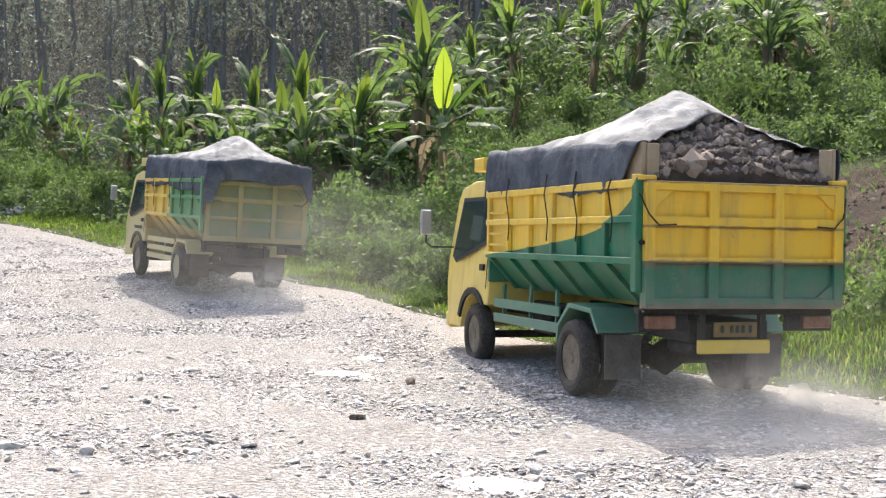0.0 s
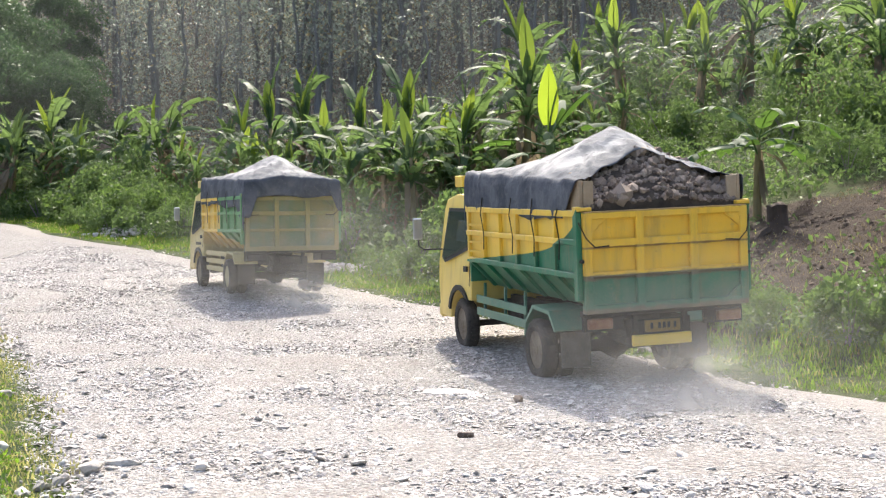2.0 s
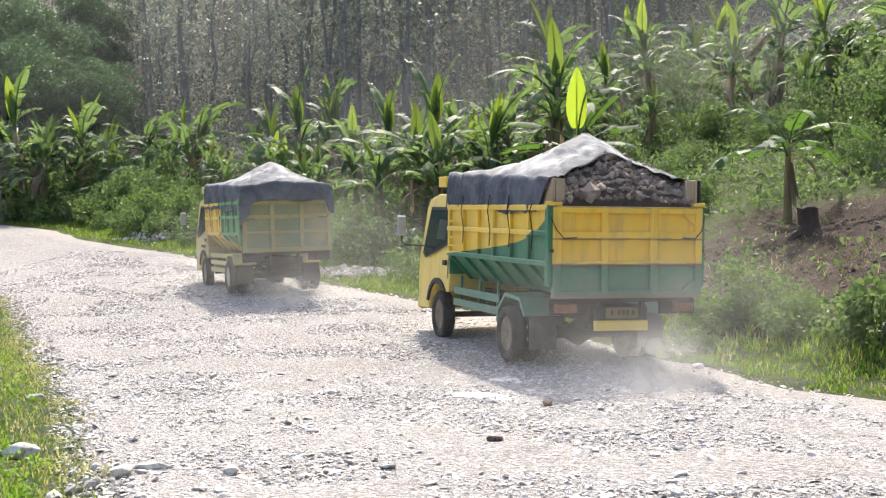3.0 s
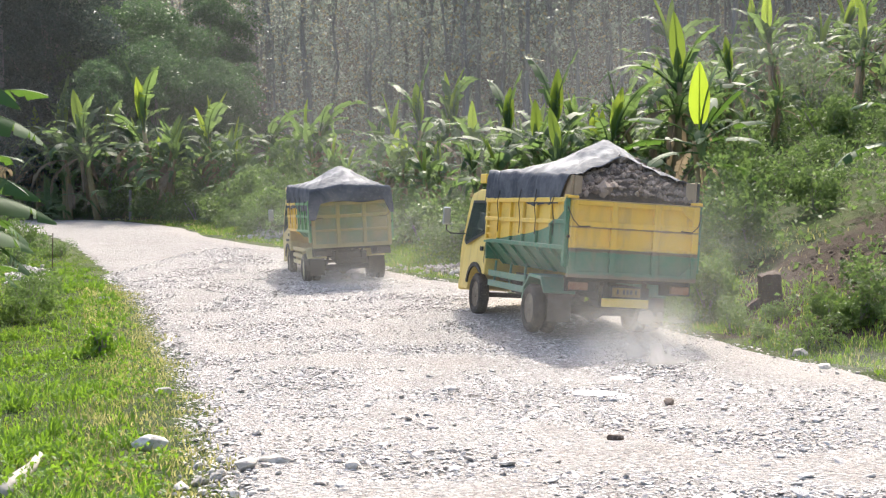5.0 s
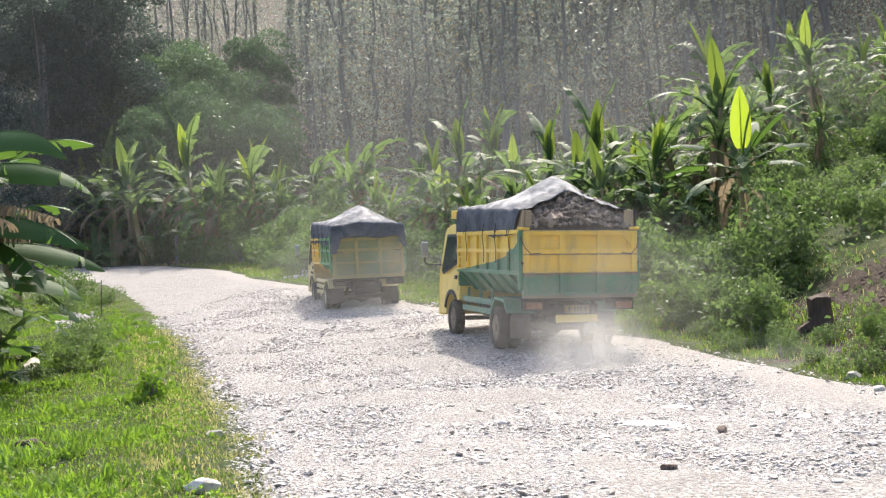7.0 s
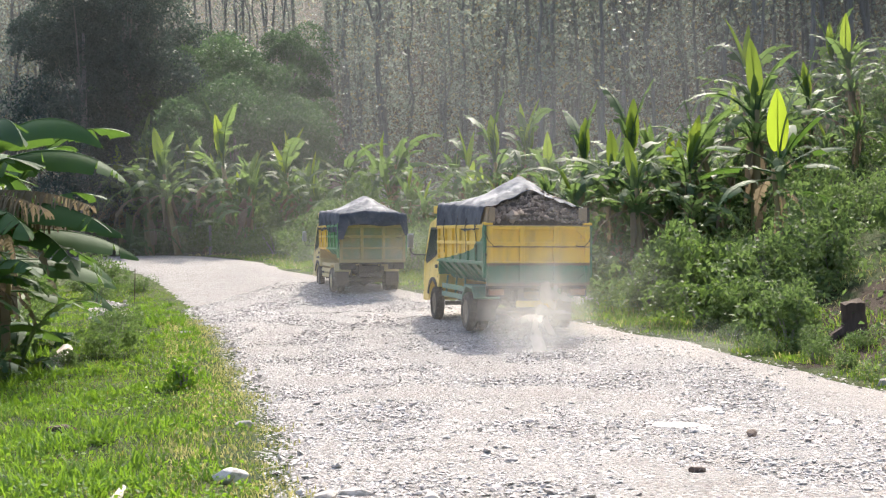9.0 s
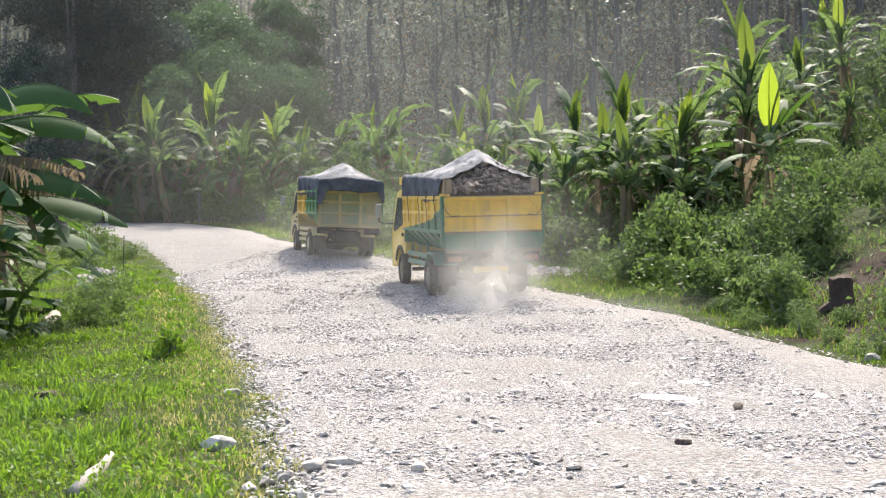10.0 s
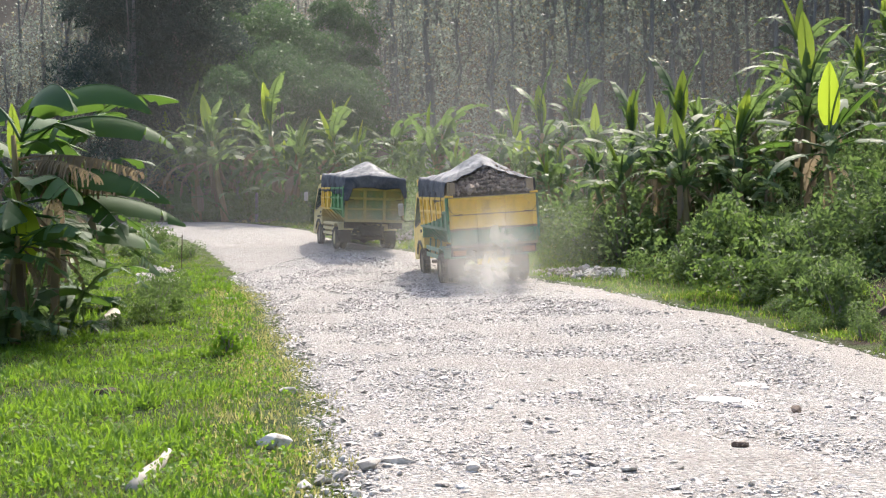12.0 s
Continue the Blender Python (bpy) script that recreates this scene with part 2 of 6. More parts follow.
def road_mat():
    """Crushed limestone: pale chips, brown fines, compacted dust in the tracks."""
    k = Mat("limestone_gravel")
    v = k.n("ShaderNodeTexVoronoi")
    v.inputs["Scale"].default_value = 19.0
    v2 = k.n("ShaderNodeTexVoronoi")
    v2.inputs["Scale"].default_value = 38.0
    k.to(k.co.outputs["Object"], v.inputs["Vector"]), k.to(k.co.outputs["Object"], v2.inputs["Vector"])
    chip = k.mix(k.ramp(v.outputs["Color"], 0.1, 0.9), (0.13, 0.120, 0.112), (0.49, 0.483, 0.472))
    chip2 = k.mix(k.ramp(v2.outputs["Color"], 0.1, 0.9), (0.18, 0.166, 0.153), (0.45, 0.440, 0.425))
    col = k.mix(0.5, chip, chip2)
    joint = k.ramp(v.outputs["Distance"], 0.35, 0.75)
    col = k.mix(k.math("MULTIPLY", joint, 0.35), col, (0.26, 0.22, 0.19))
    patch = k.ramp(k.noise(0.55, 6, 0.65), 0.50, 0.66)
    col = k.mix(k.math("MULTIPLY", patch, 0.30), col, (0.24, 0.210, 0.188))
    dusty = k.ramp(k.noise(0.8, 4, 0.6, distort=0.5), 0.48, 0.62)
    col = k.mix(k.math("MULTIPLY", dusty, 0.30), col, (0.355, 0.343, 0.328))
    side = k.n("ShaderNodeAttribute")
    side.attribute_name = "margin"
    band = k.math("ADD", side.outputs["Fac"], k.math("MULTIPLY", k.math("SUBTRACT", k.noise(1.2, 4), 0.5), 0.9))
    col = k.mix(k.math("MULTIPLY", k.math("SUBTRACT", 1.0, k.ramp(band, 0.75, 1.0)), 0.8), col, (0.345, 0.32, 0.298))
    h = k.math("ADD", k.math("MULTIPLY", v.outputs["Distance"], -1.0), k.math("MULTIPLY", v2.outputs["Distance"], -0.5))
    k.surface(col, 0.92, 0.0, k.bump(h, 1.0, 0.05), 0.2)
    return k.m


def ground_mat():
    """Undergrowth soil; bare dug earth on the bank; leaf litter under the wood."""
    k = Mat("hillside_earth")
    p = k.xyz()
    grass = k.mix(k.ramp(k.noise(0.8, 6, 0.65), 0.35, 0.65), (0.030, 0.050, 0.016), (0.075, 0.095, 0.032))
    grass = k.mix(k.ramp(k.noise(6, 6, 0.7), 0.54, 0.74), grass, (0.11, 0.085, 0.05))
    earth = k.mix(k.ramp(k.noise(3.0, 8, 0.7), 0.35, 0.65), (0.024, 0.017, 0.012), (0.075, 0.054, 0.040))
    dx = k.math("MULTIPLY", k.math("SUBTRACT", p[0], 4.7), 0.21)
    dy = k.math("MULTIPLY", k.math("SUBTRACT", p[1], 23.3), 0.19)
    d = k.math("ADD", k.math("MULTIPLY", dx, dx), k.math("MULTIPLY", dy, dy))
    d = k.math("ADD", d, k.math("MULTIPLY", k.math("SUBTRACT", k.noise(0.7, 5), 0.5), 1.6))
    col = k.mix(k.ramp(d, 0.75, 1.05), earth, grass)
    litter = k.mix(k.noise(2, 6, 0.7), (0.075, 0.066, 0.052), (0.15, 0.13, 0.105))
    far = k.ramp(k.math("ADD", k.math("MULTIPLY", p[1], 0.01), k.math("MULTIPLY", k.noise(0.15, 3), 0.1)), 0.60, 0.75)
    col = k.mix(far, col, litter)
    k.surface(col, 0.95, 0.0, k.bump(k.noise(9, 8, 0.7), 1.0, 0.09), 0.15)
    return k.m


def bark_mat(name, a, b):
    k = Mat(name)
    n1 = k.noise(2.5, 5)
    s = k.n("ShaderNodeMapping")
    s.inputs["Scale"].default_value = (14, 14, 1.5)
    k.to(k.co.outputs["Object"], s.inputs["Vector"])
    n2 = k.noise(1.0, 6, 0.7, s.outputs[0])
    col = k.mix(k.ramp(n2, 0.35, 0.65), a, b)
    col = k.mix(k.math("MULTIPLY", k.rand(), 0.75), col, tuple(0.45 * v for v in b))
    col = k.mix(k.math("MULTIPLY", n1, 0.5), col, tuple(1.3 * v for v in b))
    k.surface(col, 0.9, 0.0, k.bump(n2, 0.5, 0.02), 0.2)
    return k.m


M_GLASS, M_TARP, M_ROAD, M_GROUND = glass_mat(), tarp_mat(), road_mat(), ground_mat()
M_CHIP = stone_mat("limestone_chip", (0.36, 0.335, 0.315), (0.60, 0.585, 0.565), (0.40, 0.36, 0.335))
M_SLAB = stone_mat("bedrock_slab", (0.56, 0.54, 0.51), (0.64, 0.62, 0.59), (0.46, 0.42, 0.385))
M_ROCK = stone_mat("pale_rock", (0.40, 0.375, 0.34), (0.60, 0.575, 0.53), (0.22, 0.195, 0.16))
M_LOAD = stone_mat("brown_rubble", (0.10, 0.073, 0.057), (0.34, 0.27, 0.215), (0.40, 0.34, 0.285))
# base under the load's stones: dark, painting shade into their gaps
M_GAPS = rough_mat("dark_rubble_fines", (0.045, 0.034, 0.027), (0.10, 0.078, 0.06), 9, 60, 0.95, 0.6)
M_CLOD = stone_mat("earth_clod", (0.045, 0.031, 0.023), (0.13, 0.095, 0.07), (0.16, 0.12, 0.09))
M_BANANA = leaf_mat("banana_leaf", (0.035, 0.080, 0.042), (0.14, 0.20, 0.09), 0.55, 0.45, (0.21, 0.32, 0.08), whole=True)
M_BROAD = leaf_mat("broad_banana_leaf", (0.032, 0.082, 0.036), (0.075, 0.145, 0.05), 0.6, 0.30, (0.18, 0.33, 0.04), whole=True)
M_YOUNG = leaf_mat("young_banana_leaf", (0.20, 0.33, 0.03), (0.30, 0.42, 0.04), 0.45, 0.60, (0.50, 0.66, 0.05), whole=True)
M_FRESH = leaf_mat("fresh_banana_leaf", (0.09, 0.18, 0.04), (0.17, 0.27, 0.05), 0.40, 0.40, (0.38, 0.48, 0.05), whole=True)
M_DRYLEAF = leaf_mat("dry_banana_leaf", (0.11, 0.082, 0.055), (0.28, 0.23, 0.16), 0.85, 0.30, (0.36, 0.29, 0.18), whole=True)
M_SHRUB = leaf_mat("shrub_leaf", (0.052, 0.095, 0.036), (0.14, 0.19, 0.075), 0.55, 0.42, (0.20, 0.31, 0.08))
M_DARKLEAF = leaf_mat("dark_tree_leaf", (0.035, 0.055, 0.05), (0.08, 0.115, 0.10), 0.5, 0.3, (0.09, 0.14, 0.10))
M_BUSH = leaf_mat("hedge_leaf", (0.045, 0.085, 0.03), (0.12, 0.18, 0.055), 0.5, 0.40, (0.20, 0.32, 0.06))
M_BAMBOO = leaf_mat("bamboo_leaf", (0.045, 0.095, 0.05), (0.10, 0.17, 0.08), 0.5, 0.35, (0.14, 0.24, 0.09))
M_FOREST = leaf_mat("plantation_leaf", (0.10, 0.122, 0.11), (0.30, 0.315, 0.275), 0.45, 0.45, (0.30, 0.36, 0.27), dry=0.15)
M_GRASS = leaf_mat("grass_blade", (0.05, 0.12, 0.016), (0.15, 0.23, 0.035), 0.6, 0.42, (0.27, 0.42, 0.04), dry=0.06)
M_TUFT = leaf_mat("lush_grass", (0.035, 0.105, 0.014), (0.13, 0.26, 0.03), 0.5, 0.45, (0.27, 0.44, 0.03))
M_STRAW = leaf_mat("dry_grass_blade", (0.28, 0.30, 0.10), (0.45, 0.40, 0.18), 0.7, 0.4, (0.50, 0.47, 0.18))
M_HAY = leaf_mat("withered_grass", (0.15, 0.12, 0.075), (0.30, 0.25, 0.16), 0.8, 0.3, (0.30, 0.25, 0.15))
M_STEM = bark_mat("banana_stem", (0.10, 0.075, 0.035), (0.27, 0.22, 0.11))
M_BARK = bark_mat("grey_bark", (0.075, 0.070, 0.066), (0.215, 0.205, 0.195))
M_STUMP = bark_mat("charred_stump", (0.025, 0.019, 0.015), (0.10, 0.072, 0.055))
M_DRIFT = bark_mat("bleached_log", (0.27, 0.24, 0.20), (0.48, 0.445, 0.39))


def dust_mat(name, strength, low, colour):
    """Airborne road dust: thins out towards its rim, in wisps."""
    k = Mat(name)
    p = k.xyz()
    d = k.math("ADD", k.math("MULTIPLY", p[0], p[0]), k.math("MULTIPLY", p[2], p[2]))
    core = k.math("POWER", k.math("MAXIMUM", k.math("SUBTRACT", 1.0, d), 0.0), 2.0)
    wisp = k.ramp(k.noise(1.5, 4, 0.55, distort=0.7), low, 0.75)
    fac = k.math("MULTIPLY", k.math("MULTIPLY", core, wisp), strength)
    a, b, tr = k.n("ShaderNodeBsdfDiffuse"), k.n("ShaderNodeBsdfTranslucent"), k.n("ShaderNodeBsdfTransparent")
    a.inputs[0].default_value = b.inputs[0].default_value = (*colour, 1)
    half, mix = k.n("ShaderNodeMixShader"), k.n("ShaderNodeMixShader")
    half.inputs[0].default_value = 0.8
    k.to(a.outputs[0], half.inputs[1]), k.to(b.outputs[0], half.inputs[2])
    k.to(fac, mix.inputs[0]), k.to(tr.outputs[0], mix.inputs[1]), k.to(half.outputs[0], mix.inputs[2]), k.to(mix.outputs[0], k.out.inputs[0])
    return k.m


M_DUST = dust_mat("road_dust", 0.72, 0.12, (0.62, 0.61, 0.60))
M_VEIL = dust_mat("thin_road_dust", 0.15, 0.10, (0.86, 0.865, 0.87))
M_BANK = dust_mat("drifting_dust", 0.11, 0.05, (0.84, 0.86, 0.88))
M_HAZE = dust_mat("hanging_dust", 0.052, 0.05, (0.80, 0.85, 0.90))


# ---- mesh helpers ----
def link(name, verts, faces, mat, parent=None, label="", smooth=False):
    me = bpy.data.meshes.new(name)
    me.from_pydata([tuple(v) for v in verts], [], [tuple(f) for f in faces])
    me.materials.append(mat)
    if smooth:
        me.polygons.foreach_set("use_smooth", [True] * len(me.polygons))
    ob = new(name, me)
    ob.parent = parent
    return tagged(ob, label)


def part(name, bm, mat, parent, label="", bevel=0.0, smooth=False):
    """Links a bmesh as one mesh object under a thing or a part."""
    bmesh.ops.recalc_face_normals(bm, faces=bm.faces)
    if bevel:
        bmesh.ops.bevel(bm, geom=list(bm.edges), offset=bevel, segments=1, affect="EDGES", clamp_overlap=True)
    me = bpy.data.meshes.new(name)
    bm.to_mesh(me)
    bm.free()
    me.materials.append(mat)
    if smooth:
        me.polygons.foreach_set("use_smooth", [True] * len(me.polygons))
    ob = new(name, me)
    ob.parent = parent
    return tagged(ob, label)


def slab(x0, x1, y0, y1, z0, z1, bm=None):
    bm = bm or bmesh.new()
    v = [bm.verts.new(p) for p in [(x0, y0, z0), (x1, y0, z0), (x1, y1, z0), (x0, y1, z0), (x0, y0, z1), (x1, y0, z1), (x1, y1, z1), (x0, y1, z1)]]
    for f in ((0, 3, 2, 1), (4, 5, 6, 7), (0, 1, 5, 4), (1, 2, 6, 5), (2, 3, 7, 6), (3, 0, 4, 7)):
        bm.faces.new([v[i] for i in f])
    return bm


def beam(a, b, w, h, bm=None):
    """A square bar from a to b."""
    a, b = Vector(a), Vector(b)
    d = (b - a).normalized()
    s = d.cross(Vector((0, 0, 1)) if abs(d.z) < 0.9 else Vector((0, 1, 0))).normalized()
    u = s.cross(d)
    bm = bm or bmesh.new()
    v = [bm.verts.new(p + s * i * w / 2 + u * j * h / 2) for p in (a, b) for i, j in ((-1, -1), (1, -1), (1, 1), (-1, 1))]
    for f in ((0, 3, 2, 1), (4, 5, 6, 7), (0, 1, 5, 4), (1, 2, 6, 5), (2, 3, 7, 6), (3, 0, 4, 7)):
        bm.faces.new([v[i] for i in f])
    return bm


def extrude_yz(outline, xl, xr, bm=None):
    """A solid with an outline of (y, z), from xl(z) to xr(z)."""
    bm = bm or bmesh.new()
    a = [bm.verts.new((xl(z), y, z)) for y, z in outline]
    b = [bm.verts.new((xr(z), y, z)) for y, z in outline]
    n = len(outline)
    bm.faces.new(a), bm.faces.new(b[::-1])
    for i in range(n):
        bm.faces.new((a[i], b[i], b[(i + 1) % n], a[(i + 1) % n]))
    return bm


def lathe_x(profile, segments=28, bm=None, caps=True):
    """Turns (x, r) round the x axis."""
    bm = bm or bmesh.new()
    rings = [[bm.verts.new((x, r * math.cos(a), r * math.sin(a))) for a in (2 * math.pi * k / segments for k in range(segments))] for x, r in profile]
    for p, q in zip(rings, rings[1:]):
        for k in range(segments):
            j = (k + 1) % segments
            bm.faces.new((p[k], p[j], q[j], q[k]))
    if caps:
        bm.faces.new(rings[0]), bm.faces.new(rings[-1][::-1])
    return bm


def tube(points, radius, sides=6, bm=None):
    """A round tube along points; radius may be a list."""
    bm = bm or bmesh.new()
    pts = [Vector(p) for p in points]
    rs = radius if isinstance(radius, (list, tuple)) else [radius] * len(pts)
    rings = []
    for i, p in enumerate(pts):
        d = (pts[min(i + 1, len(pts) - 1)] - pts[max(i - 1, 0)]).normalized()
        s = d.cross(Vector((0.3, 0.9, 0.1)) if abs(d.z) > 0.8 else Vector((0, 0, 1))).normalized()
        u = s.cross(d)
        rings.append([bm.verts.new(p + rs[i] * (s * math.cos(a) + u * math.sin(a))) for a in (2 * math.pi * k / sides for k in range(sides))])
    for p, q in zip(rings, rings[1:]):
        for k in range(sides):
            j = (k + 1) % sides
            bm.faces.new((p[k], p[j], q[j], q[k]))
    bm.faces.new(rings[0][::-1]), bm.faces.new(rings[-1])
    return bm


_b = bmesh.new()
bmesh.ops.create_icosphere(_b, subdivisions=1, radius=1)
ICO_V = np.array([v.co[:] for v in _b.verts])
ICO_F = np.array([[v.index for v in f.verts] for f in _b.faces])
_b.free()
rng = np.random.default_rng(4)
STONES = [ICO_V * (0.7 + 0.5 * rng.random((len(ICO_V), 1))) + rng.normal(0, 0.10, ICO_V.shape) for _ in range(10)]


OCTA_V = np.array([(1, 0, 0), (0, 1, 0), (-1, 0, 0), (0, -1, 0), (0, 0, 1), (0, 0, -1)], float)
OCTA_F = np.array([(0, 1, 4), (1, 2, 4), (2, 3, 4), (3, 0, 4), (1, 0, 5), (2, 1, 5), (3, 2, 5), (0, 3, 5)])
CHIPS = [OCTA_V * (0.75 + 0.5 * rng.random((6, 1))) + rng.normal(0, 0.25, OCTA_V.shape) for _ in range(10)]


def scatter_stones(name, places, sizes, flat, mat, parent=None, label="", shapes=None, tri=None):
    """Many stones joined into one mesh."""
    vs, fs = [], []
    shapes, tri = shapes or STONES, ICO_F if tri is None else tri
    for i, (p, s) in enumerate(zip(places, sizes)):
        v = shapes[i % 10] * s * np.array([1.0, 0.6 + 0.4 * rng.random(), flat * (0.6 + 0.8 * rng.random())])
        a, tip = rng.random() * 6.28, rng.normal(0, 0.25)
        r = np.array(Euler((tip, rng.normal(0, 0.25), a)).to_matrix())
        vs.append(v @ r.T + np.array(p))
        fs.append(tri + len(shapes[0]) * i)
    return link(name, np.concatenate(vs), np.concatenate(fs).tolist(), mat, parent, label)


def stone_meshes(name, flat, mat):
    out = []
    for s in STONES:
        me = bpy.data.meshes.new(name)
        me.from_pydata((s * np.array([1, 0.8, flat])).tolist(), [], ICO_F.tolist())
        me.materials.append(mat)
        out.append(me)
    return out


def leaf_quads(centres, sizes, slender=0.45, up=0.5):
    """Small pointed leaves, two triangles each, at the centres."""
    n = len(centres)
    d = rng.normal(0, 1, (n, 3)) + np.array([0, 0, -0.15])
    d /= np.linalg.norm(d, axis=1)[:, None]
    k = rng.normal(0, 1, (n, 3)) + np.array([0, 0, up])
    s = np.cross(d, k)
    s /= np.linalg.norm(s, axis=1)[:, None] + 1e-9
    c, z = np.asarray(centres), np.asarray(sizes)[:, None]
    lift = np.cross(s, d) * 0.12 * z
    v = np.stack([c - d * z * 0.5, c + s * z * slender * 0.5 + lift, c + d * z * 0.5, c - s * z * slender * 0.5 + lift], 1).reshape(-1, 3)
    f = np.arange(4 * n).reshape(-1, 4)
    return v, f


def np_mesh(name, v, f, mats):
    me = bpy.data.meshes.new(name)
    v, f = np.ascontiguousarray(v, np.float32), np.ascontiguousarray(f, np.int32)
    me.vertices.add(len(v)), me.loops.add(f.size), me.polygons.add(len(f))
    me.vertices.foreach_set("co", v.ravel()), me.loops.foreach_set("vertex_index", f.ravel())
    me.polygons.foreach_set("loop_start", np.arange(0, f.size, f.shape[1], dtype=np.int32))
    me.update(calc_edges=True)
    me.validate()
    for m in mats:
        me.materials.append(m)
    return me


# ---- the lie of the land ----
ROAD_Z = [(-60, 0), (8, 0), (13.5, 0.07), (17, 0.19), (20.3, 0.39), (22.6, 0.55), (25, 0.75), (28, 0.98), (31, 1.18), (34, 1.42), (37.4, 1.78), (40, 2.11), (45, 2.68), (60, 3.75), (90, 5.0), (400, 14)]
RIGHT_EDGE = [(-60, 40), (-10, 22), (3, 13.5), (9.5, 7.8), (13.4, 4.5), (15.9, 2.5), (17.6, 1.75), (20.5, 0.35), (24, -1.5), (27, -3.4), (32, -6.95), (34.1, -8.5), (38, -11.3), (40, -13.4), (43.9, -17.3), (50.5, -21), (58, -27), (65.5, -36), (73, -60), (80, -120)]
HILL_FOOT = [p for p in RIGHT_EDGE if p[0] < 14] + [(15.9, 1.8), (17.6, 1.05), (20.5, -0.4), (24, -2.0)] + [p for p in RIGHT_EDGE if 27 <= p[0] < 66] + [(80, -52), (120, -90), (400, -300)]
LEFT_EDGE = [(-60, -3), (0, -1.6), (5, -2.3), (9.1, -3.4), (12.2, -5.0), (13.9, -5.5), (17, -7.1), (21.4, -9.4), (26.5, -12.0), (34.6, -16.8), (40, -20.3), (48, -26.0), (57, -36), (64, -60), (70, -120)]


def along(table, y):
    ks, vs = [k for k, _ in table], [v for _, v in table]
    return sum(np.interp(np.asarray(y) + d, ks, vs) for d in (-1.2, -0.6, 0, 0.6, 1.2)) / 5


def hill(x, y):
    """Ground height: road profile, bank and hillside beyond the road's right edge, verge on its left."""
    x, y = np.asarray(x, float), np.asarray(y, float)
    z = along(ROAD_Z, y)
    s = (x - along(HILL_FOOT, y)) * 0.8
    up = np.maximum(s - 1.1, 0)
    bank = 0.115 * up + 0.035 * np.maximum(s - 10, 0) + 0.20 * np.maximum(s - 36, 0)
    side = np.clip((x + 4) / 6, 0, 1)
    bank = bank + side * 0.17 * np.minimum(up, 9)
    bank = bank + 0.30 * np.maximum(np.hypot(x, y) - 76, 0) + 0.10 * np.clip(s - 18, 0, 18)
    l = (along(LEFT_EDGE, y) - x) * 0.8
    verge = 0.05 * np.clip(l / 0.6, 0, 1) - 0.16 * np.clip(l - 5.2, 0, 6)
    lump = 0.05 * np.sin(x * 1.7 + 0.6 * y) * np.sin(y * 1.3 - 0.4 * x) + 0.03 * np.sin(3.1 * x + 1.0) * np.sin(2.7 * y)
    off = np.clip(np.maximum(s - 0.3, l - 0.3), 0, 1)
    return z + bank * (s > 0) + verge * (l > 0) + lump * off


def z_at(x, y):
    return float(hill(x, y))


def build_ground():
    xs = np.concatenate([np.arange(-420, -60, 20), np.arange(-60, -26, 1.5), np.arange(-26, 16, 0.3), np.arange(16, 60, 1.5), np.arange(60, 421, 20)])
    ys = np.concatenate([np.arange(-200, -8, 16), np.arange(-8, 44, 0.3), np.arange(44, 110, 1.5), np.arange(110, 421, 20)])
    gx, gy = np.meshgrid(xs, ys)
    gz = np.minimum(hill(gx, gy), 70.0)
    s, l = gx - along(RIGHT_EDGE, gy), along(LEFT_EDGE, gy) - gx
    gz = gz - 0.10 * ((s < -0.15) & (l < -0.15))
    v = np.stack([gx, gy, gz], -1).reshape(-1, 3)
    nx = len(xs)
    i = (np.arange(len(ys) - 1)[:, None] * nx + np.arange(nx - 1)[None]).ravel()
    f = np.stack([i, i + 1, i + nx + 1, i + nx], 1)
    me = np_mesh("ground", v, f, [M_GROUND])
    me.polygons.foreach_set("use_smooth", [True] * len(me.polygons))
    tagged(new("ground", me), "brown earth and undergrowth rising into a wooded hillside", kind="structure")


def build_road():
    ys = np.concatenate([np.arange(-30, 5, 1.0), np.arange(5, 40, 0.22), np.arange(40, 74, 0.8)])
    us = np.linspace(0, 1, 46)
    rows, margin = [], []
    for y in ys:
        xl, xr = float(along(LEFT_EDGE, y)), float(along(RIGHT_EDGE, y))
        xl += 0.30 * noise.noise((0.7 * y, 3.1, 0)) + 0.16 * noise.noise((2.3 * y, 1.7, 0))
        xr += 0.25 * noise.noise((0.6 * y, 9.1, 0)) + 0.14 * noise.noise((2.1 * y, 5.7, 0))
        z = float(along(ROAD_Z, y))
        for u in us:
            x = xl + (xr - xl) * u
            edge = min(u, 1 - u) * (xr - xl)
            b = 0.030 * noise.noise((0.7 * x, 0.7 * y, 0)) + 0.008 * noise.noise((2.4 * x, 2.4 * y, 4))
            margin.append((1 - u) * (xr - xl) * 0.8)
            rows.append((x, y, z + b * min(edge, 1) + 0.012 - 0.06 * max(0, 1 - edge / 0.25)))
    n = len(us)
    i = (np.arange(len(ys) - 1)[:, None] * n + np.arange(n - 1)[None]).ravel()
    f = np.stack([i, i + 1, i + n + 1, i + n], 1)
    me = np_mesh("road", np.array(rows), f, [M_ROAD])
    me.attributes.new("margin", "FLOAT", "POINT").data.foreach_set("value", np.array(margin, np.float32))
    me.polygons.foreach_set("use_smooth", [True] * len(me.polygons))
    return tagged(new("road", me), "wide unpaved road of crushed pale limestone", kind="structure")


build_ground()
road = build_road()


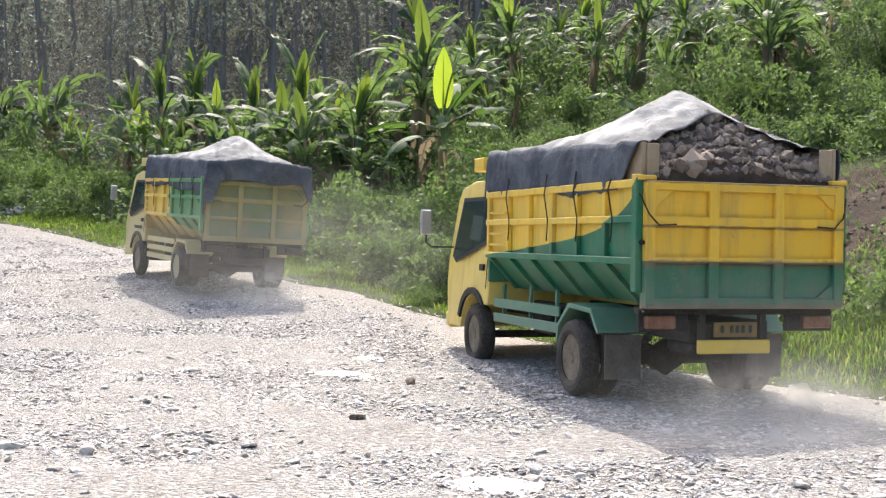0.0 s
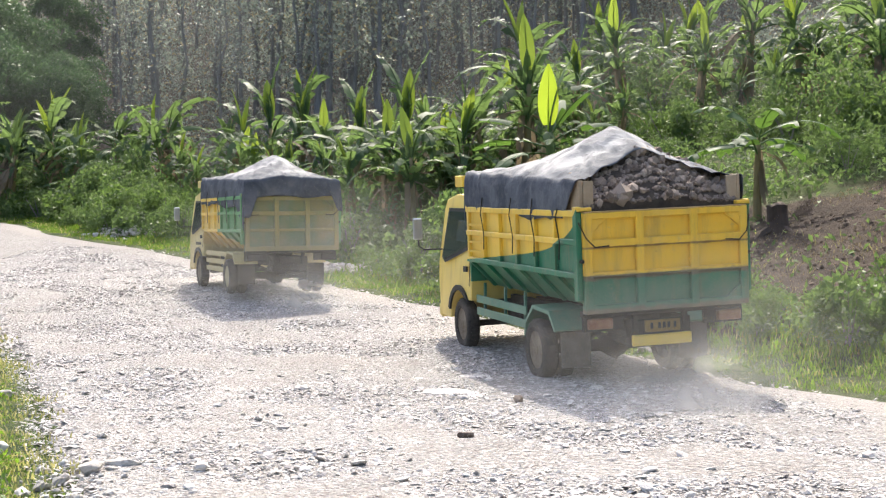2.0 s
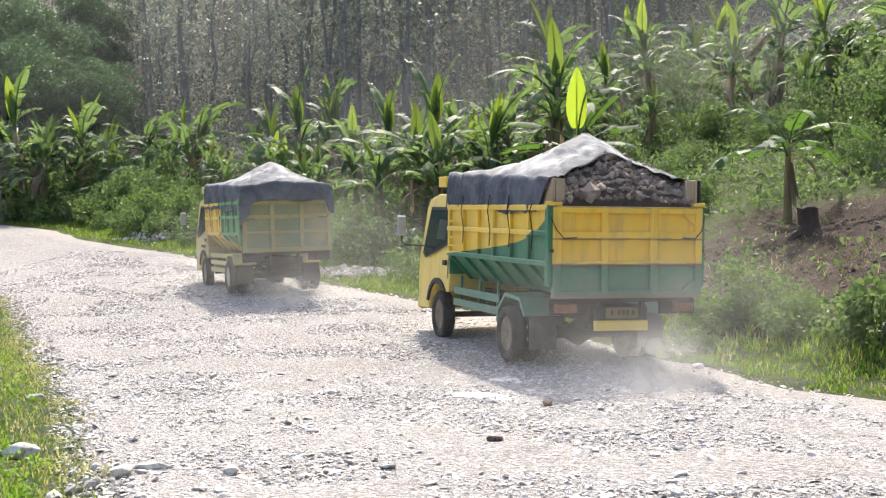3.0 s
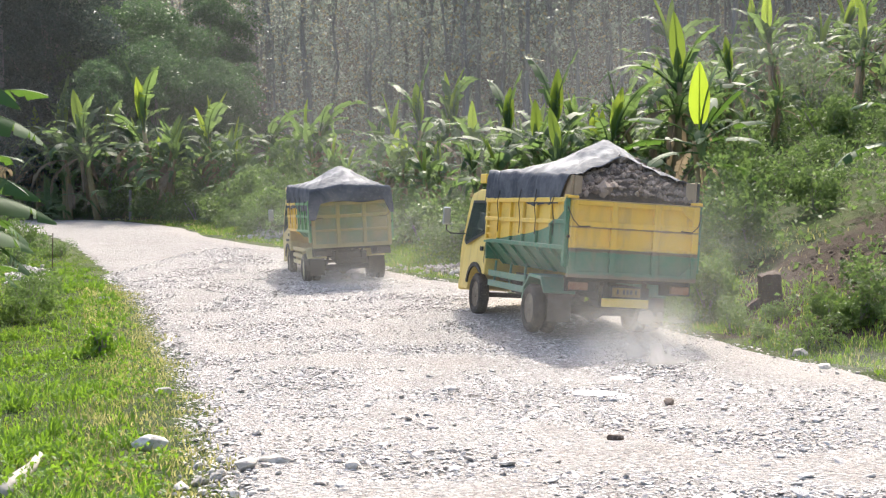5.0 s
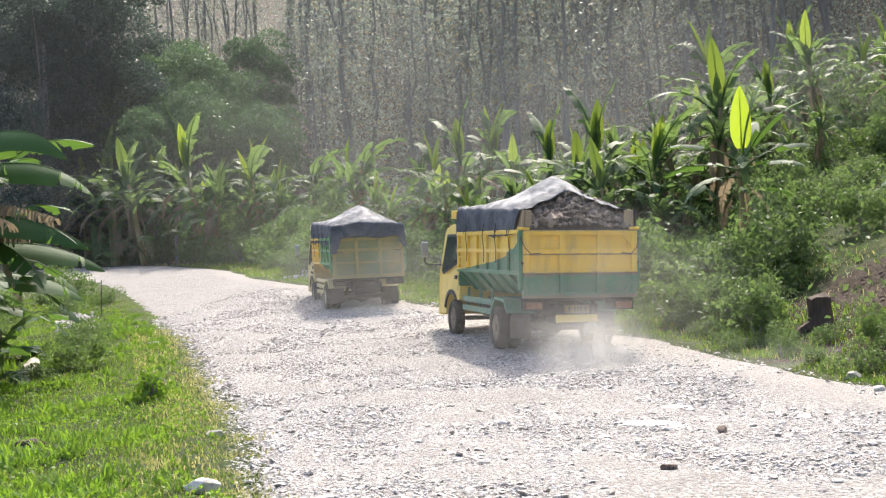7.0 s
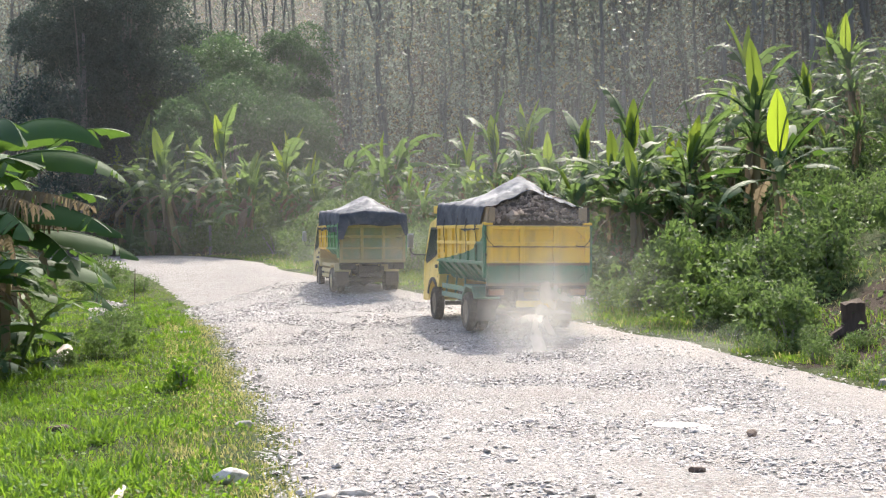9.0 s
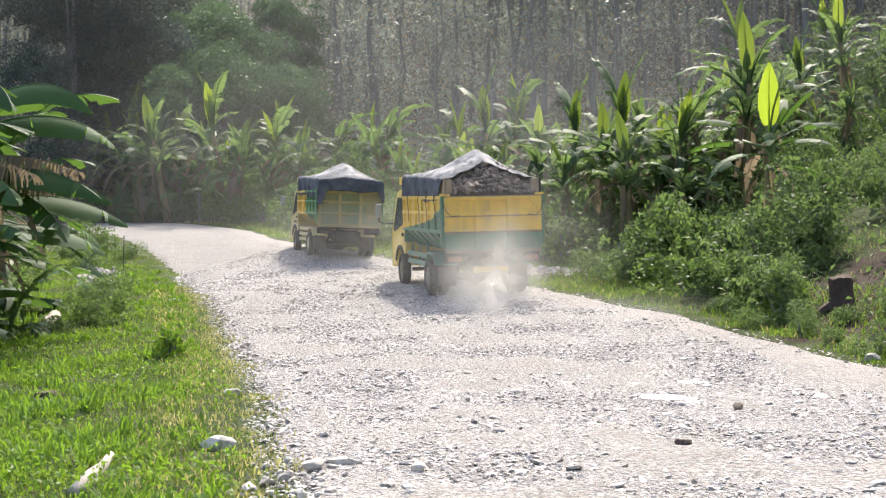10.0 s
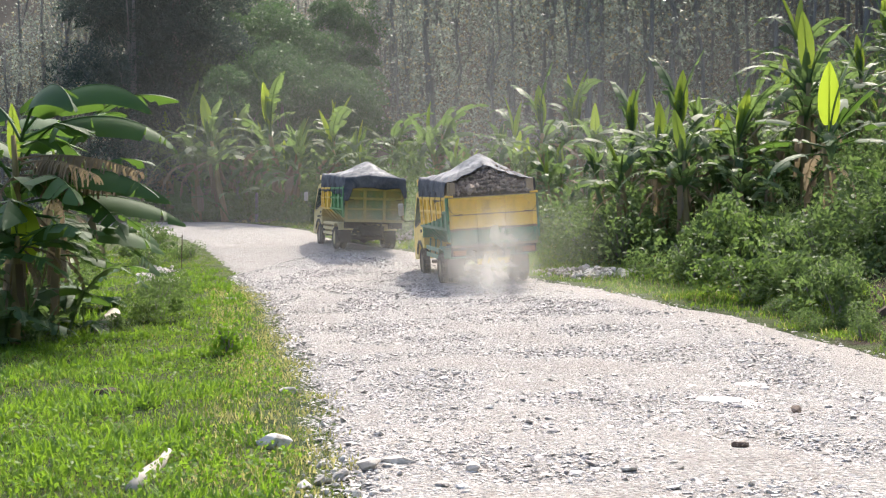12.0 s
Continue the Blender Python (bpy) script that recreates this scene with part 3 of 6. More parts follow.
# ---- dump trucks ----
def wheel(parent, name, x, y, r, tyres, rim_mat):
    """A wheel on its axle; tyres gives the inner and outer face of each tyre, seen from the outside, outwards negative."""
    w = new(name, None)
    w.parent = parent
    w.location = (x, y, r)
    for x0, x1 in tyres:
        m, h = (x0 + x1) / 2, (x1 - x0) / 2
        prof = [(x0 + 0.02, 0.24), (x0, 0.29), (x0 + 0.005, 0.345), (x0 + 0.03, 0.385), (m - 0.3 * h, 0.40), (m + 0.3 * h, 0.40), (x1 - 0.03, 0.385), (x1 - 0.005, 0.345), (x1, 0.29), (x1 - 0.02, 0.24)]
        bm = lathe_x([(a, b * r / 0.40) for a, b in prof], 32, None, False)
        for v in bm.verts:  # lugs
            a = math.atan2(v.co.z, v.co.y)
            if math.hypot(v.co.y, v.co.z) > 0.37 * r / 0.40 and round(a / (2 * math.pi / 32)) % 2:
                v.co.y, v.co.z = v.co.y * 0.97, v.co.z * 0.97
        part("tyre", bm, M_RUBBER, w)
    x0, x1 = tyres[0]
    out = 1 if x > 0 else -1
    face = x1 if out > 0 else x0
    prof = [(face - out * 0.03, 0.245), (face - out * 0.05, 0.22), (face - out * 0.10, 0.19), (face - out * 0.11, 0.10), (face - out * 0.06, 0.085), (face - out * 0.02, 0.06), (face - out * 0.02, 0.02)]
    rim = part("rim", lathe_x([(a, b * r / 0.40) for a, b in prof], 24), rim_mat, w, "dusty brown steel wheel rim")
    for k in range(6):
        a = 2 * math.pi * k / 6
        p = Vector((face - out * 0.11, 0.135 * math.cos(a), 0.135 * math.sin(a)))
        part("wheel_nut", beam(p - Vector((0.02, 0, 0)), p + Vector((0.02, 0, 0)), 0.03, 0.03), M_STEEL, rim)
    return w


def rope(parent, pts, r=0.008):
    return part("rope", tube(pts, r, 5), M_ROPE, parent, "thin dark tie-down rope")


def dump_truck(name, label, s, paint, lead):
    """Light six-wheel tipper. Origin on the ground under the rear axle, y ahead. s: its size."""
    t = tagged(new(name, None), label, "truck")
    side_m, gate_m, gate_rib_m, cab_m, guard_m, bar_m = paint
    W, YR, L, ZT, ZM, ZB = 1.045, -1.35, 4.25, 2.17, 1.43, 0.99
    YF = YR + L
    # tub: upright upper walls, lower walls leaning in to the floor
    bm = bmesh.new()
    sec = [(-W, ZT), (-W, ZM), (-0.66, ZB + 0.02), (0.66, ZB + 0.02), (W, ZM), (W, ZT), (W - 0.05, ZT), (W - 0.05, ZM + 0.03), (0.62, ZB + 0.08), (-0.62, ZB + 0.08), (-W + 0.05, ZM + 0.03), (-W + 0.05, ZT)]
    a = [bm.verts.new((x, YR + 0.06, z)) for x, z in sec]
    b = [bm.verts.new((x, YF, z)) for x, z in sec]
    for i in range(12):
        bm.faces.new((a[i], a[(i + 1) % 12], b[(i + 1) % 12], b[i]))
    bm.faces.new(a), bm.faces.new(b)
    part("tub", bm, side_m, t, "", 0.004)
    part("headboard", slab(-W, W, YF, YF + 0.05, ZB + 0.1, ZT + 0.12), side_m, t, "", 0.006)
    part("cab_guard", slab(-1.02, 1.02, YF + 0.35, YF + 0.72, 2.47, 2.64), bar_m, t, "yellow board over the cab roof", 0.01)
    for sx in (-1, 1):
        part("guard_post", beam((sx * 0.8, YF + 0.03, ZT), (sx * 0.8, YF + 0.40, 2.50), 0.05, 0.05), bar_m, t)
    ys = [YR + 0.10 + (L - 0.16) * k / 6 for k in range(7)]
    for sx in (-1, 1):
        o = sx * W
        for y in ys:
            bm = slab(min(o, o + sx * 0.05), max(o, o + sx * 0.05), y - 0.035, y + 0.035, ZM + 0.02, ZT - 0.05)
            part("side_rib", bm, side_m, t, "", 0.006)
            # gusset under the rib
            p = [(o, ZM + 0.02), (o + sx * 0.05, ZM + 0.02), (o + sx * 0.02, ZM - 0.05), (sx * 0.72, ZB + 0.02), (sx * 0.67, ZB + 0.03)]
            bm = bmesh.new()
            f = [bm.verts.new((x, y - 0.03, z)) for x, z in p]
            g = [bm.verts.new((x, y + 0.03, z)) for x, z in p]
            bm.faces.new(f), bm.faces.new(g)
            for i in range(5):
                bm.faces.new((f[i], g[i], g[(i + 1) % 5], f[(i + 1) % 5]))
            part("gusset", bm, side_m, t, "", 0.004)
        x0, x1 = sorted((o, o + sx * 0.058))
        part("top_rail", slab(x0, x1, YR + 0.06, YF, ZT - 0.06, ZT + 0.015), side_m, t, "", 0.008)
        part("middle_rail", slab(x0, x1 - 0.012 * (sx > 0), YR + 0.06, YF, 1.78, 1.85), side_m, t, "", 0.008)
        part("lower_rail", slab(x0, x1, YR + 0.06, YF, ZM - 0.04, ZM + 0.03), side_m, t, "", 0.008)
        for k in range(3):  # rungs at the front bay
            part("rung", beam((o + sx * 0.03, ys[5] + 0.08, 1.55 + 0.13 * k + (0.12 if k > 1 else 0)), (o + sx * 0.03, ys[6] - 0.05, 1.55 + 0.13 * k + (0.12 if k > 1 else 0)), 0.03, 0.03), side_m, t)
        part("corner_post", slab(*sorted((o, o + sx * 0.07)), YR + 0.0, YR + 0.11, ZB + 0.15, ZT + 0.06), side_m, t, "", 0.008)
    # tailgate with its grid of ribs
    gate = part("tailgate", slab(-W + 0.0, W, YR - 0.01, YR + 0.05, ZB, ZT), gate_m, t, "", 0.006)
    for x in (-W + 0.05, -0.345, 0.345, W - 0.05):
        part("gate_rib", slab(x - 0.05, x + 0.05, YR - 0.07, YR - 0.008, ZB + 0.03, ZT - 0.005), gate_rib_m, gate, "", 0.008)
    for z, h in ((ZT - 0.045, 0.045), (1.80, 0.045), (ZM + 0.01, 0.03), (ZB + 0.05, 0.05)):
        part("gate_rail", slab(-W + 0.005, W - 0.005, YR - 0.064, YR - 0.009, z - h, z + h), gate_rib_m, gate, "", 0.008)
    for sx in (-1, 1):  # corner stiffeners
        for z, dz in ((ZT - 0.09, -0.16), (ZB + 0.10, 0.14)):
            bm = bmesh.new()
            tri = [(sx * (W - 0.10), z), (sx * (W - 0.28), z), (sx * (W - 0.10), z + dz)]
            f = [bm.verts.new((x, YR - 0.05, q)) for x, q in tri]
            g = [bm.verts.new((x, YR - 0.008, q)) for x, q in tri]
            bm.faces.new(f), bm.faces.new(g)
            for i in range(3):
                bm.faces.new((f[i], g[i], g[(i + 1) % 3], f[(i + 1) % 3]))
            part("corner_plate", bm, gate_m, gate, "", 0.004)
        part("hinge", tube([(sx * (W + 0.02), YR - 0.05, 1.60), (sx * (W + 0.02), YR + 0.09, 1.60)], 0.022, 8), M_STEEL, gate)
        part("top_pin", slab(*sorted((sx * (W - 0.12), sx * (W + 0.06))), YR - 0.03, YR + 0.04, ZT, ZT + 0.05), gate_rib_m, gate, "", 0.008)
    # chassis
    for sx in (-1, 1):
        part("chassis_rail", slab(sx * 0.38 - 0.04, sx * 0.38 + 0.04, YR + 0.25, 4.2, 0.66, 0.86), M_STEEL, t, "", 0.006)
    for y in (-1.05, -0.4, 0.8, 2.0):
        part("cross_member", slab(-0.34, 0.34, y - 0.05, y + 0.05, 0.68, 0.84), M_STEEL, t, "", 0.006)
    part("rear_axle", tube([(-0.75, 0.22, 0.40), (-0.2, 0.22, 0.40), (0, 0.22, 0.40), (0.2, 0.22, 0.40), (0.75, 0.22, 0.40)], [0.07, 0.08, 0.20, 0.08, 0.07], 14), M_STEEL, t, "", 0, True)
    part("front_axle", beam((-0.75, 3.54, 0.40), (0.75, 3.54, 0.40), 0.09, 0.09), M_STEEL, t, "", 0.01)
    part("propeller_shaft", tube([(0, 0.2, 0.42), (0, 2.4, 0.62)], 0.05, 8), M_STEEL, t)
    part("fuel_tank", slab(0.48, 0.90, 1.1, 1.9, 0.52, 0.86), M_STEEL, t, "", 0.05)
    part("battery_box", slab(-0.86, -0.50, 1.3, 1.9, 0.55, 0.84), M_STEEL, t, "", 0.03)
    part("spare_hanger", slab(-0.34, 0.34, -0.95, -0.45, 0.52, 0.66), M_STEEL, t, "", 0.04)
    for sx in (-1, 1):
        part("leaf_spring", tube([(sx * 0.5, -0.4, 0.66), (sx * 0.5, -0.08, 0.53), (sx * 0.5, 0.22, 0.50), (sx * 0.5, 0.52, 0.53), (sx * 0.5, 0.84, 0.66)], 0.045, 6), M_STEEL, t)
        # bent mudguard over the rear wheel
        arc = [(y + 0.22, z) for y, z in ((-0.62, 0.70), (-0.42, 0.93), (0.16, 0.96), (0.46, 0.72), (0.50, 0.52), (0.46, 0.52), (0.42, 0.70), (0.14, 0.91), (-0.40, 0.88), (-0.58, 0.68))]
        x0, x1 = sorted((sx * 0.52, sx * 1.05))
        part("mudguard", extrude_yz(arc, lambda z: x0, lambda z: x1), guard_m, t, "", 0.004)
        part("mud_flap", slab(min(sx * 0.60, sx * 0.99), max(sx * 0.60, sx * 0.99), -0.44, -0.425, 0.24, 0.68), M_FLAP if not lead else M_RUBBER, t, "dusty rubber mud flap")
        # side guard boards between the wheels
        for k in range(3 if lead else 2):
            z = (0.88, 0.70, 0.52)[k] if lead else (0.84, 0.66)[k]
            part("guard_board", slab(sx * 0.97 - 0.012, sx * 0.97 + 0.012, 0.80, 2.90, z - 0.055, z + 0.055), guard_m, t, "", 0.004)
        for y in (0.95, 1.75, 2.65):
            part("guard_strut", beam((sx * 0.94, y, 0.48 if lead else 0.62), (sx * 0.86, y + (0.0 if lead else 0.18), 1.06), 0.035, 0.035), guard_m, t)
        part("tail_light", slab(*sorted((sx * 0.68, sx * 0.98)), YR + 0.02, YR + 0.10, 0.80, 0.92), M_LAMP if not lead else M_STEEL, t, "red and amber tail light", 0.012)
        part("light_bracket", slab(*sorted((sx * 0.52, sx * 1.03)), YR + 0.09, YR + 0.14, 0.77, 0.97), M_STEEL, t, "", 0.006)
    part("rear_sill", slab(-1.0, 1.0, YR + 0.06, YR + 0.26, 0.93, ZB + 0.01), M_STEEL, t, "", 0.008)
    part("underrun_bar", slab(-0.42, 0.34, YR + 0.06, YR + 0.11, 0.56, 0.69), bar_m if not lead else M_STEEL, t, "", 0.01)
    for x in (-0.36, 0.28):
        part("bar_hanger", slab(x - 0.03, x + 0.03, YR + 0.10, YR + 0.16, 0.6, 0.95), M_STEEL, t)
    plate = part("number_plate", slab(-0.27, 0.19, YR + 0.05, YR + 0.062, 0.72, 0.86), M_PLATE if not lead else M_STEEL, t, "orange number plate with dark characters", 0.003)
    if not lead:
        for x in (-0.20, -0.10, -0.04, 0.02, 0.10):
            part("character_bar", slab(x, x + 0.035, YR + 0.046, YR + 0.0501, 0.76, 0.83), M_INK, plate)
    # cab
    xw = lambda z: 1.04 - 0.10 * max(0.0, (z - 1.25)) / 1.1
    arch = [(3.54 + 0.50 * math.cos(radians(d)), 0.42 + 0.50 * math.sin(radians(d))) for d in range(132, 4, -14)]
    outline = [(2.985, 0.80), *arch, (4.06, 0.46), (4.52, 0.46), (4.60, 0.60), (4.63, 1.02), (4.59, 1.30), (4.40, 2.14), (4.28, 2.28), (3.80, 2.36), (3.10, 2.35), (2.985, 2.28)]
    cab = part("cab", extrude_yz(outline, lambda z: -xw(z), xw), cab_m, t, "", 0.012)
    for sx in (-1, 1):
        def panel(nm, pts, off, m, lab="", under=cab, th=0.006):
            bm = extrude_yz(pts, lambda z: sx * (xw(z) + off), lambda z: sx * (xw(z) + off + th))
            return part(nm, bm, m, under, lab)
        win = [(3.12, 1.60), (3.12, 2.10), (4.12, 2.10), (4.36, 1.40), (4.24, 1.36)]
        big = [(3.07, 1.55), (3.07, 2.15), (4.16, 2.15), (4.42, 1.38), (4.25, 1.30)]
        panel("window_seal", big, 0.002, M_BLACK)
        panel("side_window", win, 0.009, M_GLASS, "dark tinted side window")
        gap = [(3.03, 1.0), (3.03, 2.25), (3.045, 2.25), (3.045, 1.0)]
        panel("door_gap", gap, 0.002, M_BLACK)
        panel("door_handle", [(3.08, 1.22), (3.08, 1.30), (3.22, 1.30), (3.22, 1.22)], 0.003, M_BLACK, "black door handle", th=0.03)
        lip = [(3.54 + r * math.cos(radians(d)), 0.42 + r * math.sin(radians(d))) for r, rev in ((0.50, 1), (0.58, -1)) for d in (range(20, 140, 15) if rev > 0 else range(140, 19, -15))]
        panel("wheel_arch", lip, 0.0, M_BLACK, "black wheel arch trim", th=0.03)
        if lead:
            for k in range(6):
                panel("letter_bar", [(3.20 + 0.11 * k, 1.06), (3.20 + 0.11 * k, 1.13), (3.27 + 0.11 * k, 1.13), (3.27 + 0.11 * k, 1.06)], 0.003, M_INK)
        m = part("mirror_arm", tube([(sx * 1.02, 4.42, 1.50), (sx * 1.28, 4.58, 1.50), (sx * 1.36, 4.6, 1.56), (sx * 1.37, 4.6, 1.98)], 0.014, 6), M_BLACK, t)
        part("mirror", slab(sx * 1.37 - 0.075, sx * 1.37 + 0.075, 4.57, 4.62, 1.66, 2.00), M_CHROME, m, "pale rear-view mirror", 0.02)
        part("headlight", slab(*sorted((sx * 0.55, sx * 0.88)), 4.58, 4.625, 0.72, 0.90), M_HEAD, cab, "", 0.012)
    bm = bmesh.new()
    q = [(-0.93, 4.580, 1.36), (0.93, 4.580, 1.36), (0.88, 4.414, 2.09), (-0.88, 4.414, 2.09)]
    n = Vector((0, 0.975, 0.22)) * 0.012
    f = [bm.verts.new(p) for p in q]
    g = [bm.verts.new(Vector(p) + n) for p in q]
    bm.faces.new(f[::-1]), bm.faces.new(g)
    for i in range(4):
        bm.faces.new((f[i], f[(i + 1) % 4], g[(i + 1) % 4], g[i]))
    part("windscreen", bm, M_GLASS, cab, "dark windscreen")
    part("bumper", slab(-1.04, 1.04, 4.54, 4.68, 0.42, 0.64), cab_m, t, "", 0.03)
    # wheels
    wheels = [wheel(t, "front_wheel", sx * 0.94, 3.54, 0.40, [(-0.10, 0.10)], M_RIM) for sx in (-1, 1)]
    for sx in (-1, 1):
        ty = [(-0.11, 0.09), (0.13, 0.33)] if sx < 0 else [(-0.09, 0.11), (-0.33, -0.13)]
        wheels.append(wheel(t, "rear_wheel", sx * 0.99, 0.22, 0.40, ty, M_RIM if not lead else M_RIB2))
    # load: side boards, rubble, tarpaulin
    for sx in (-1, 1):
        part("board_end", slab(*sorted((sx * 0.99, sx * 1.035)), YR + 0.07, YR + 0.47, ZT - 0.02, 2.53), M_WOOD, t, "weathered wooden board", 0.006)
        part("side_board", slab(*sorted((sx * 0.985, sx * 1.02)), YR + 0.47, YF - 0.05, ZT - 0.02, 2.40), M_WOOD, t, "weathered wooden board", 0.006)
        part("board_cleat", slab(*sorted((sx * 0.86, sx * 0.985)), YR + 0.06, YR + 0.10, ZT - 0.02, 2.52), M_WOOD, t, "weathered wooden board", 0.006)
    edge = lambda y: 2.545 + 0.16 * (y - YR) / L
    PEAK = 3.22 if not lead else 3.16

    def crest(x, y):
        """Top of the heap."""
        u = min(1.0, abs(x) / 1.03)
        v = 1 - max(0.0, y - 0.05) / 2.85 if y > 0.05 else 1 - (max(0.0, 0.05 - y) / (1.42 if not lead else 1.55)) ** 1.1 * 0.96
        return edge(y) - 0.02 + (PEAK - edge(y)) * max(0.0, (1 - u ** 1.12)) * max(0.0, v) ** 0.95

    # heap under the cloth
    nx, ny = 22, 44
    vs, fs = [], []
    for j in range(ny + 1):
        y = YR + 0.055 + (L - 0.1) * j / ny
        for i in range(nx + 1):
            x = -0.97 + 1.94 * i / nx
            low = (0.18 if not lead else 0.0) * max(0.0, 1 - (y - YR) / 0.7)
            rim = min(1.0, (0.97 - abs(x)) / 0.1)
            z = crest(x, y) - 0.05 - low - 0.05 * (1 - rim) - 0.06 * max(0.0, 1 - (y - YR - 0.05) / 0.55)
            if not lead:  # raw rear face of the load, steep above the tailgate
                z = min(z, 2.20 + 1.25 * (y - YR - 0.055) + 0.10 * noise.noise((2.3 * x, 3 * y, 1)) + 0.10 * (1 - abs(x)))
            vs.append((x, y, max(2.17, z)))
    for j in range(ny):
        for i in range(nx):
            a0 = j * (nx + 1) + i
            fs.append((a0, a0 + 1, a0 + nx + 2, a0 + nx + 1))
    base = len(vs)
    for i in range(nx + 1):
        vs.append((vs[i][0], YR + 0.055, 1.95))
    fs += [(i + 1, i, base + i, base + i + 1) for i in range(nx)]
    heap = link("rubble_load", vs, fs, M_GAPS, t, "heap of broken brown rock")
    if not lead:
        meshes = stone_meshes("stone", 0.75, M_LOAD)
        for k in range(290):
            x, y = random.uniform(-0.96, 0.96), YR + 0.06 + 0.72 * random.random() ** 1.2
            i, j = int((x + 0.97) / 1.94 * nx), int((y - YR - 0.05) / (L - 0.1) * ny)
            z = vs[min(j, ny) * (nx + 1) + min(i, nx)][2]
            st = new("stone", meshes[k % 10])
            st.parent = heap
            r = random.choice((0.04, 0.05, 0.055, 0.065, 0.085)) * random.uniform(0.8, 1.2)
            if k == 0:
                x, y, r = -0.46, YR + 0.14, 0.17
                z = 2.27
            st.matrix_basis = pose(x, y, z + 0.35 * r, random.uniform(0, 360), random.uniform(0, 360), random.uniform(0, 360)) @ Matrix.Scale(r, 4)
        pts, sz = [], []
        for k in range(1500):
            x, y = random.uniform(-0.96, 0.96), YR + 0.07 + 0.72 * random.random() ** 1.1
            i, j = int((x + 0.97) / 1.94 * nx), int((y - YR - 0.05) / (L - 0.1) * ny)
            pts.append((x, y, vs[min(j, ny) * (nx + 1) + min(i, nx)][2] + 0.01)), sz.append(random.uniform(0.022, 0.055))
        tagged(scatter_stones("small_rubble", pts, sz, 0.75, M_LOAD, heap), kind="stuff")
    # cloth: over the heap, hanging down its sides, drawn up at the back where the heap is bare
    nu, nv = 70, 90
    vs, fs = [], []
    for j in range(nv + 1):
        v = j / nv
        for i in range(nu + 1):
            u = -1.36 + 2.72 * i / nu
            top = max(-1.0, min(1.0, u))
            if lead:
                y0 = YR - 0.10
            else:
                y0 = YR + 0.07 + (0.46 + 0.10 * noise.noise((3.0 * u, 1.7, 0))) * (1 - abs(top) ** 2.2) + 0.40 * max(0.0, -u - 1.0) / 0.36
                if u > 1:
                    y0 = YR + 0.05 + 0.3 * (u - 1)
            y = y0 + (YF + 0.03 - y0) * v
            drop = max(0.0, abs(u) - 1.0)
            x = top * 1.055 + math.copysign(0.03, u) * (drop > 0) * min(1, drop / 0.1)
            hang = (0.62 if lead else 0.50) + 0.10 * math.sin(3.1 * y + 1) * 0.4 + (0.45 * max(0.0, 1 - v / 0.16) if lead and u < 0 else 0.0)
            z = crest(x, max(YR, y)) + 0.012 - drop / 0.36 * hang
            if lead and y < YR + 0.02:
                z = min(z, crest(x, YR) + 0.012)
            w = 0.03 * noise.noise((2.6 * x, 2.6 * y, 2.0 * z)) + 0.018 * noise.noise((7 * x + 4 * y, 3 * y, 6 * z)) - 0.03 * max(0.0, 1 - abs(noise.noise((1.4 * x + 1.1 * y, 2.2 * x - 0.7 * y, 3))) * 9)
            fold = 0.012 * math.sin(9 * y + 3 * math.sin(2 * y)) * min(1.0, drop / 0.12)
            x += math.copysign(abs(fold) + (0.02 * noise.noise((0, 4 * y, 5 * z)) if drop > 0 else 0), u)
            vs.append((x, y, z + w))
    for j in range(nv):
        for i in range(nu):
            a0 = j * (nu + 1) + i
            fs.append((a0, a0 + 1, a0 + nu + 2, a0 + nu + 1))
    if lead:  # flap hanging over the tailgate
        base = len(vs)
        rows = 10
        for j in range(1, rows + 1):
            for i in range(nu + 1):
                x, y, z = vs[i]
                d = j / rows
                long = z - 2.16 + 0.42 * min(1.0, max(0.0, (-x - 0.80) / 0.15)) + 0.34 * min(1.0, max(0.0, (x - 0.86) / 0.15)) + 0.03 * math.sin(5 * x)
                long = max(0.05, long)
                vs.append((x, y - 0.03 - 0.03 * math.sin(7 * x + 2 * d) * d, z - d * long))
        for j in range(rows):
            for i in range(nu):
                a0 = i if j == 0 else base + (j - 1) * (nu + 1) + i
                b0 = base + j * (nu + 1) + i
                fs.append((a0, b0, b0 + 1, a0 + 1))
    # front flap
    front = [nv * (nu + 1) + i for i in range(nu + 1)]
    base = len(vs)
    for i in front:
        x, y, z = vs[i]
        vs.append((x, y + 0.06, max(1.95, z - 0.40)))
    for i in range(nu):
        fs.append((front[i], front[i + 1], base + i + 1, base + i))
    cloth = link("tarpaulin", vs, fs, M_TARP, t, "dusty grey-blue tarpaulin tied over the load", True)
    sol = cloth.modifiers.new("thickness", "SOLIDIFY")
    sol.thickness = 0.006
    for sx in (-1, 1):
        for y in (2.1, 0.9, 0.1, -0.75):
            x = sx * (W + 0.065)
            rope(t, [(sx * 1.10, y, 2.32 if y > -0.7 else 2.2), (x + sx * 0.03, y - 0.02, 2.1), (x + sx * 0.02, y - 0.10, 1.84), (x + sx * 0.03, y - 0.13, 1.79), (x + sx * 0.01, y - 0.05, 1.60)])
        rope(t, [(sx * (W + 0.05), YR - 0.02, 2.05), (sx * (W - 0.02), YR - 0.085, 1.86), (sx * (W - 0.12), YR - 0.09, 1.76), (sx * (W - 0.30), YR - 0.08, 1.77)])
    t.matrix_basis = Matrix.Scale(s, 4)
    return t, wheels


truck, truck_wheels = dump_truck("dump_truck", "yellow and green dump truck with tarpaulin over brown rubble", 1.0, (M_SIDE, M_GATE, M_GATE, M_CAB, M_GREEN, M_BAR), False)
